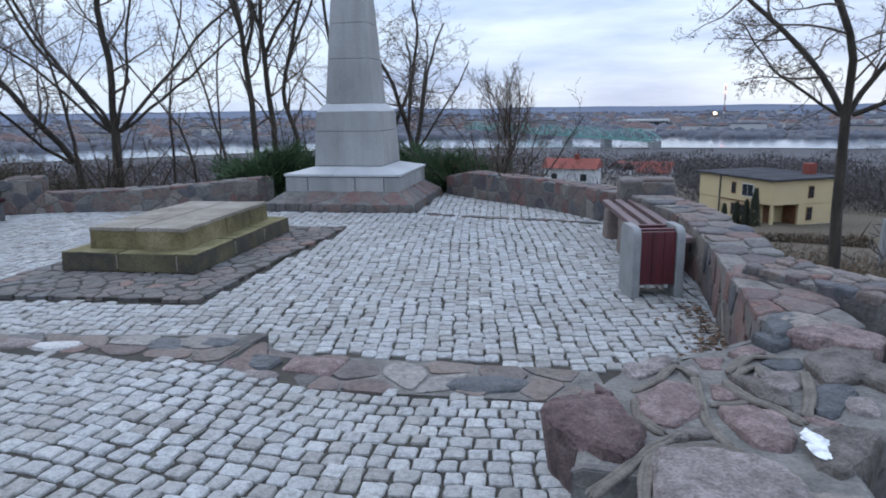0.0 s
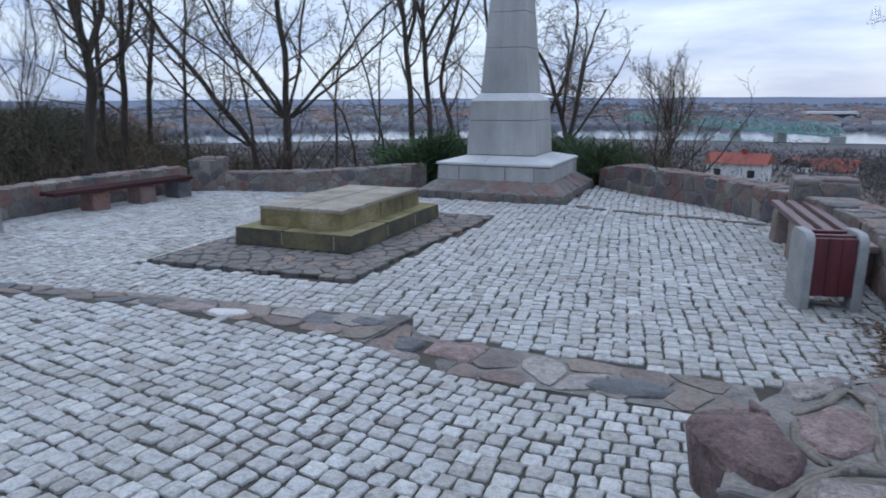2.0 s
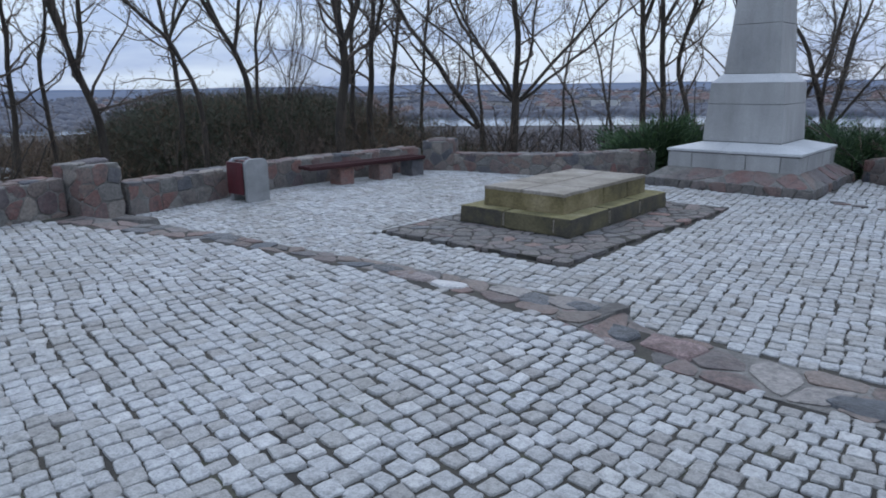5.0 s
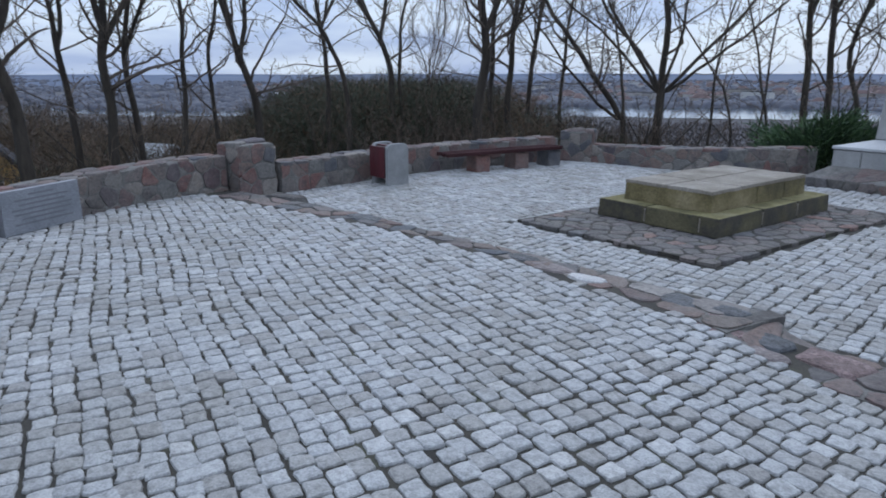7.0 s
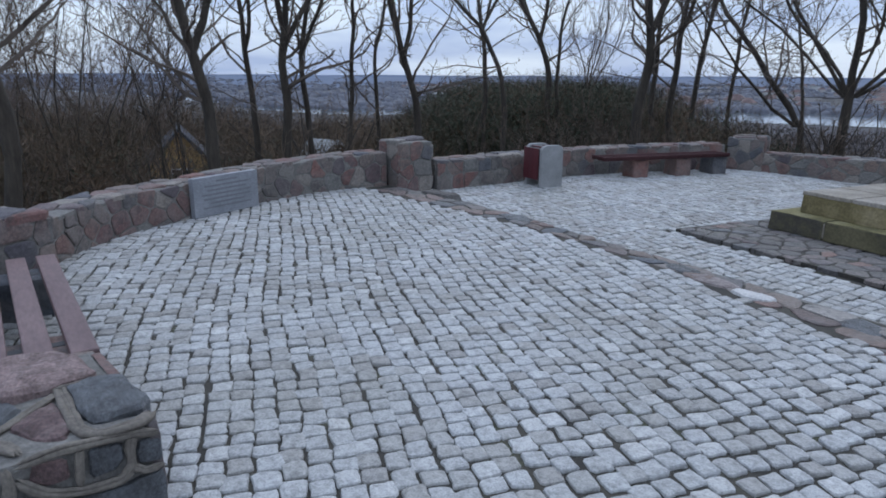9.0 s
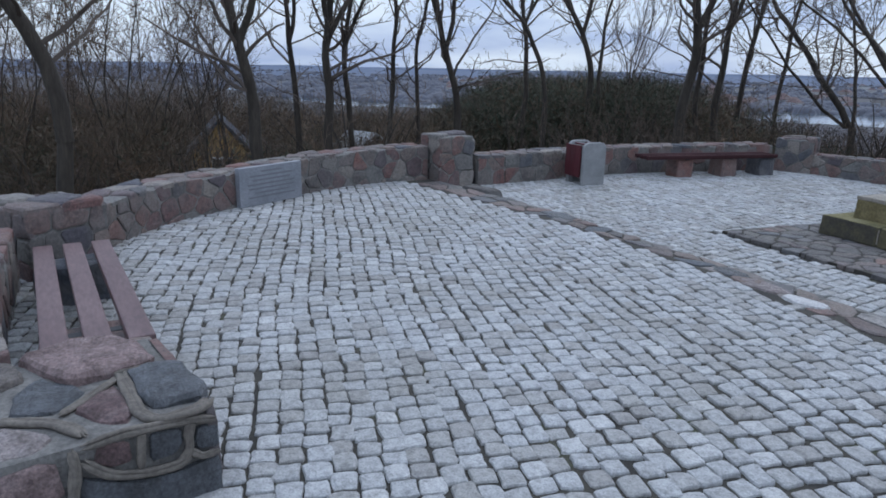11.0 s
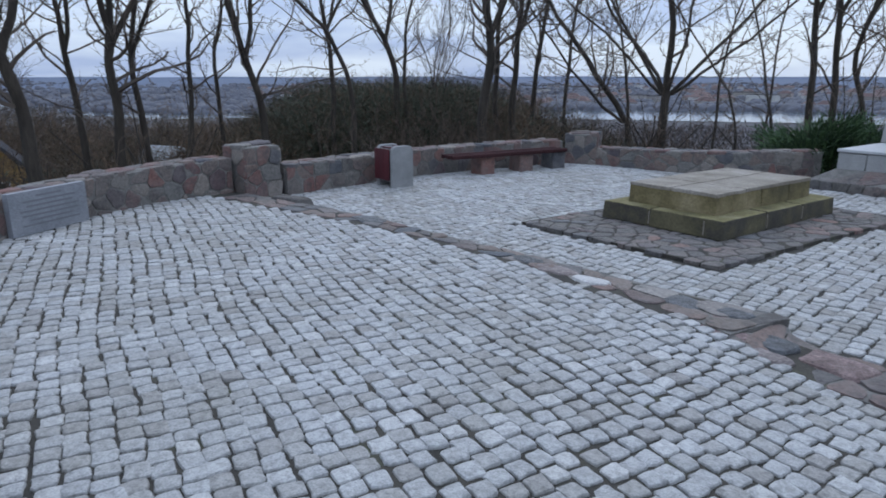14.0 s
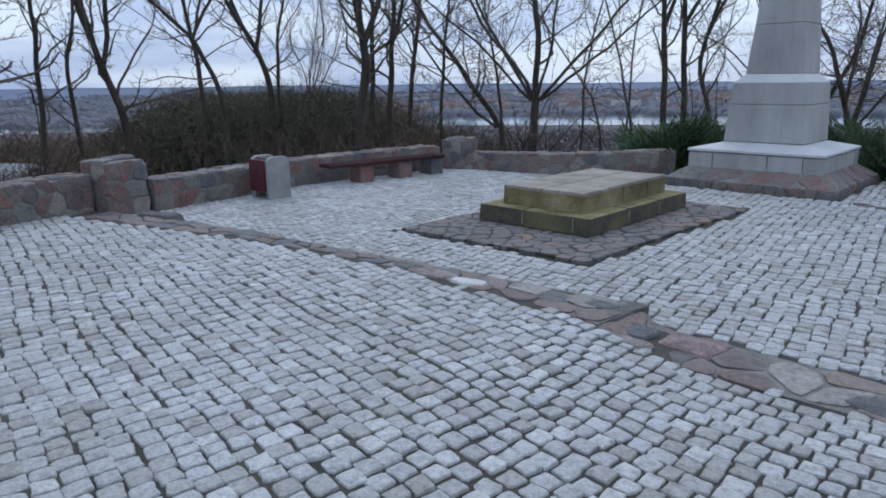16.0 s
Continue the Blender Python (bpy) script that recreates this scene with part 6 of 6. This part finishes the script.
part("lamp_head", box("lamp_head", -3.5, 3.5, -1, 1, 15, 20, M_STREET.m, 0.8), flood)


def far_building(w, d, h, roof_mat, pitched):
    ob = thing("far_building", "distant pale town building across the river", "building", None, "far town")
    part("wall", box("wall", -w / 2, w / 2, -d / 2, d / 2, -3, h, M_CITY, 0.05), ob)
    if pitched:
        part("roof", box("roof", -w / 2 - 0.4, w / 2 + 0.4, -d / 2 - 0.4, d / 2 + 0.4, h, h + d * 0.35, roof_mat, 0.0, 0.35), ob)
    else:
        part("roof", box("roof", -w / 2 - 0.3, w / 2 + 0.3, -d / 2 - 0.3, d / 2 + 0.3, h, h + 0.8, roof_mat, 0.0), ob)
    return ob


proto = [far_building(16, 12, 7, M_CITYROOF, True), far_building(45, 14, 12, M_ROOF_DARK, False), far_building(24, 14, 9, M_CITYROOF, True), far_building(70, 30, 8, M_ROOF_DARK, False)]
rng = random.Random(33)
first = set()
for k in range(340):
    az = rng.uniform(-38, 60)
    bank = along([(p[0], p[2]) for p in RIVER], az)
    r = bank * 1.04 + 40 + rng.random() ** 1.3 * 1700
    kind = rng.choices(range(4), (12, 3, 9, 0.8))[0]
    x, y = polar(az, r)
    m = pose(x, y, ground_z(x, y), 0, 0, rng.uniform(0, 180))
    if kind in first:
        copy_thing(proto[kind], m)
    else:
        first.add(kind)
        proto[kind].matrix_basis = m
hall = thing("exhibition_hall", "long low white-roofed hall on the far bank", "hall", pose(*polar(-16.9, 1330), -38, 0, 0, -10))
part("wall", box("wall", -35, 35, -12, 12, -2, 9, M_ROOF_DARK, 0.1), hall)
part("roof", box("roof", -37, 37, -14, 14, 9, 13, M_PLASTER_W, 0.3), hall, "white roof")

# ---- boulders, litter and fallen leaves on the terrace ----
verts, faces = [], []
rng = random.Random(77)
for k in range(210):
    t = rng.random()
    x, y = 2.12 - abs(rng.gauss(0, 0.16)) - 0.2 * t, 5.3 - 1.3 * t + rng.gauss(0, 0.08)
    ang = rng.uniform(0, 6.28)
    l, w_ = rng.uniform(0.02, 0.04), rng.uniform(0.01, 0.018)
    c, s = math.cos(ang), math.sin(ang)
    z = 0.012 + rng.uniform(0, 0.012)
    b = len(verts)
    verts += [(x + c * l, y + s * l, z), (x - s * w_, y + c * w_, z + 0.006), (x - c * l, y - s * l, z), (x + s * w_, y - c * w_, z + 0.008)]
    faces.append((b, b + 1, b + 2, b + 3))
tagged(new("fallen_leaves", mesh_of("fallen_leaves", verts, faces, M_LEAF)), "brown fallen leaves drifted along the wall foot", "leaves", "", "stuff")

# ---- granite setts, last ----


def sett_shape(seed):
    """One worn hand-split sett about eleven centimetres square with a cushioned, uneven head."""
    rng = random.Random(seed)
    hw, hd = rng.uniform(0.0480, 0.0520), rng.uniform(0.0515, 0.0550)
    ring = []
    for sx, sy in ((-1, -1), (1, -1), (1, 1), (-1, 1)):
        ring.append((sx * hw * rng.uniform(0.86, 1.08), sy * hd * rng.uniform(0.86, 1.08)))
    pts = []
    for (a, b), (c, d) in zip(ring, ring[1:] + ring[:1]):
        for t in (rng.uniform(0.06, 0.16), rng.uniform(0.42, 0.58), 1 - rng.uniform(0.06, 0.16)):
            pts.append((a + (c - a) * t + rng.gauss(0, 0.0022), b + (d - b) * t + rng.gauss(0, 0.0022)))
    verts = []
    for k, z in ((1.0, -0.035), (1.0, -0.002), (0.93, 0.006), (0.62, 0.010)):
        verts += [(x * k, y * k, z + (rng.uniform(-0.0022, 0.0022) if z > 0 else 0)) for x, y in pts]
    verts.append((0, 0, 0.0105))
    m = len(pts)
    faces = [(r * m + i, r * m + (i + 1) % m, (r + 1) * m + (i + 1) % m, (r + 1) * m + i) for r in range(3) for i in range(m)]
    faces += [(3 * m + i, 3 * m + (i + 1) % m, 4 * m) for i in range(m)]
    return verts, faces


SHAPES = [sett_shape(k) for k in range(24)]
SETT_MESH = [mesh_of("sett", v, f, M_SETT) for v, f in SHAPES]


def free(x, y, upper):
    if not inside(x, y, WIDE):
        return False
    if upper:
        return y < along(STRIP_NEAR, x) - 0.035 + 0.06 * smooth01((x + 1.9) / 0.3)
    if y < along(STRIP_FAR, x) + 0.03 or inside(x, y, PAD_WIDE):
        return False
    q = OB_INV @ Vector((x, y, 0))
    return max(abs(q.x), abs(q.y)) > 1.29


PAD_C = sum((Vector(p) for p in PAD), Vector((0, 0))) / 4
PAD_WIDE = [tuple(PAD_C + (Vector(p) - PAD_C) * 1.02) for p in PAD]
spots = {True: [], False: []}
rng = random.Random(12)
P_ = 0.110


def course(u, upper):
    """How a course of setts bends sideways along its length."""
    if upper:
        return 0.045 * u - 0.108 * math.log(math.cosh((u + 2.7) / 0.7)) + 0.03 * math.sin(u * 1.15 + 0.6)
    return 0.035 * math.sin(u * 0.6 + 0.4) + 0.008 * math.sin(u * 1.9)


# the upper courses run along the terrace, the lower ones towards the monument
for upper, base_turn in ((True, 167), (False, 87)):
    c, s = math.cos(radians(base_turn)), math.sin(radians(base_turn))
    for j in range(-110, 111):
        u_next = -11.0 + rng.uniform(0, 0.1)
        while u_next < 11.0:
            long = rng.choice((0.86, 0.92, 0.97, 1.0, 1.05, 1.1, 1.18))
            u_next += long * P_
            u, v = u_next - long * P_ / 2, (j + rng.gauss(0, 0.06)) * P_
            slope = (course(u + 0.1, upper) - course(u - 0.1, upper)) / 0.2
            v += course(u, upper) + 0.07 * noise.noise((u * 0.5, v * 0.35, 2 if upper else 7)) + 0.02 * noise.noise((u * 2.6, v * 1.6, 5))
            x, y = CENTRE.x + u * c - v * s, CENTRE.y + u * s + v * c
            if free(x, y, upper):
                spots[upper].append((x, y, radians(base_turn) + math.atan(slope) + rng.gauss(0, 0.055), long))
for upper, bed in ((True, upper_bed), (False, lower_bed)):
    verts, faces = [], []
    count = 0
    for x, y, ang, long in spots[upper]:
        k = rng.randrange(len(SHAPES))
        z = (near_z(x, y) if upper else 0.0) + rng.gauss(0, 0.0025)
        m = pose(x, y, z, rng.gauss(0, 1.6), rng.gauss(0, 1.6), math.degrees(ang)) @ Matrix.Diagonal((long, rng.uniform(0.95, 1.03), 1, 1))
        close = (upper and -1.9 < x < 0.25 and 1.75 < y < 3.2) if upper else (-0.9 < x < 0.55 and 4.2 < y < 5.6)
        if close and count < 298:
            count += 1
            part("sett", SETT_MESH[k], bed, "", m)
        else:
            v, f = SHAPES[k]
            b = len(verts)
            verts += [tuple(m @ Vector(p)) for p in v]
            faces += [tuple(i + b for i in face) for face in f]
    rest = part("setts", mesh_of("setts", verts, faces, M_SETT_FAR), bed, "rows of worn grey granite setts")
    rest["kind"] = "stuff"
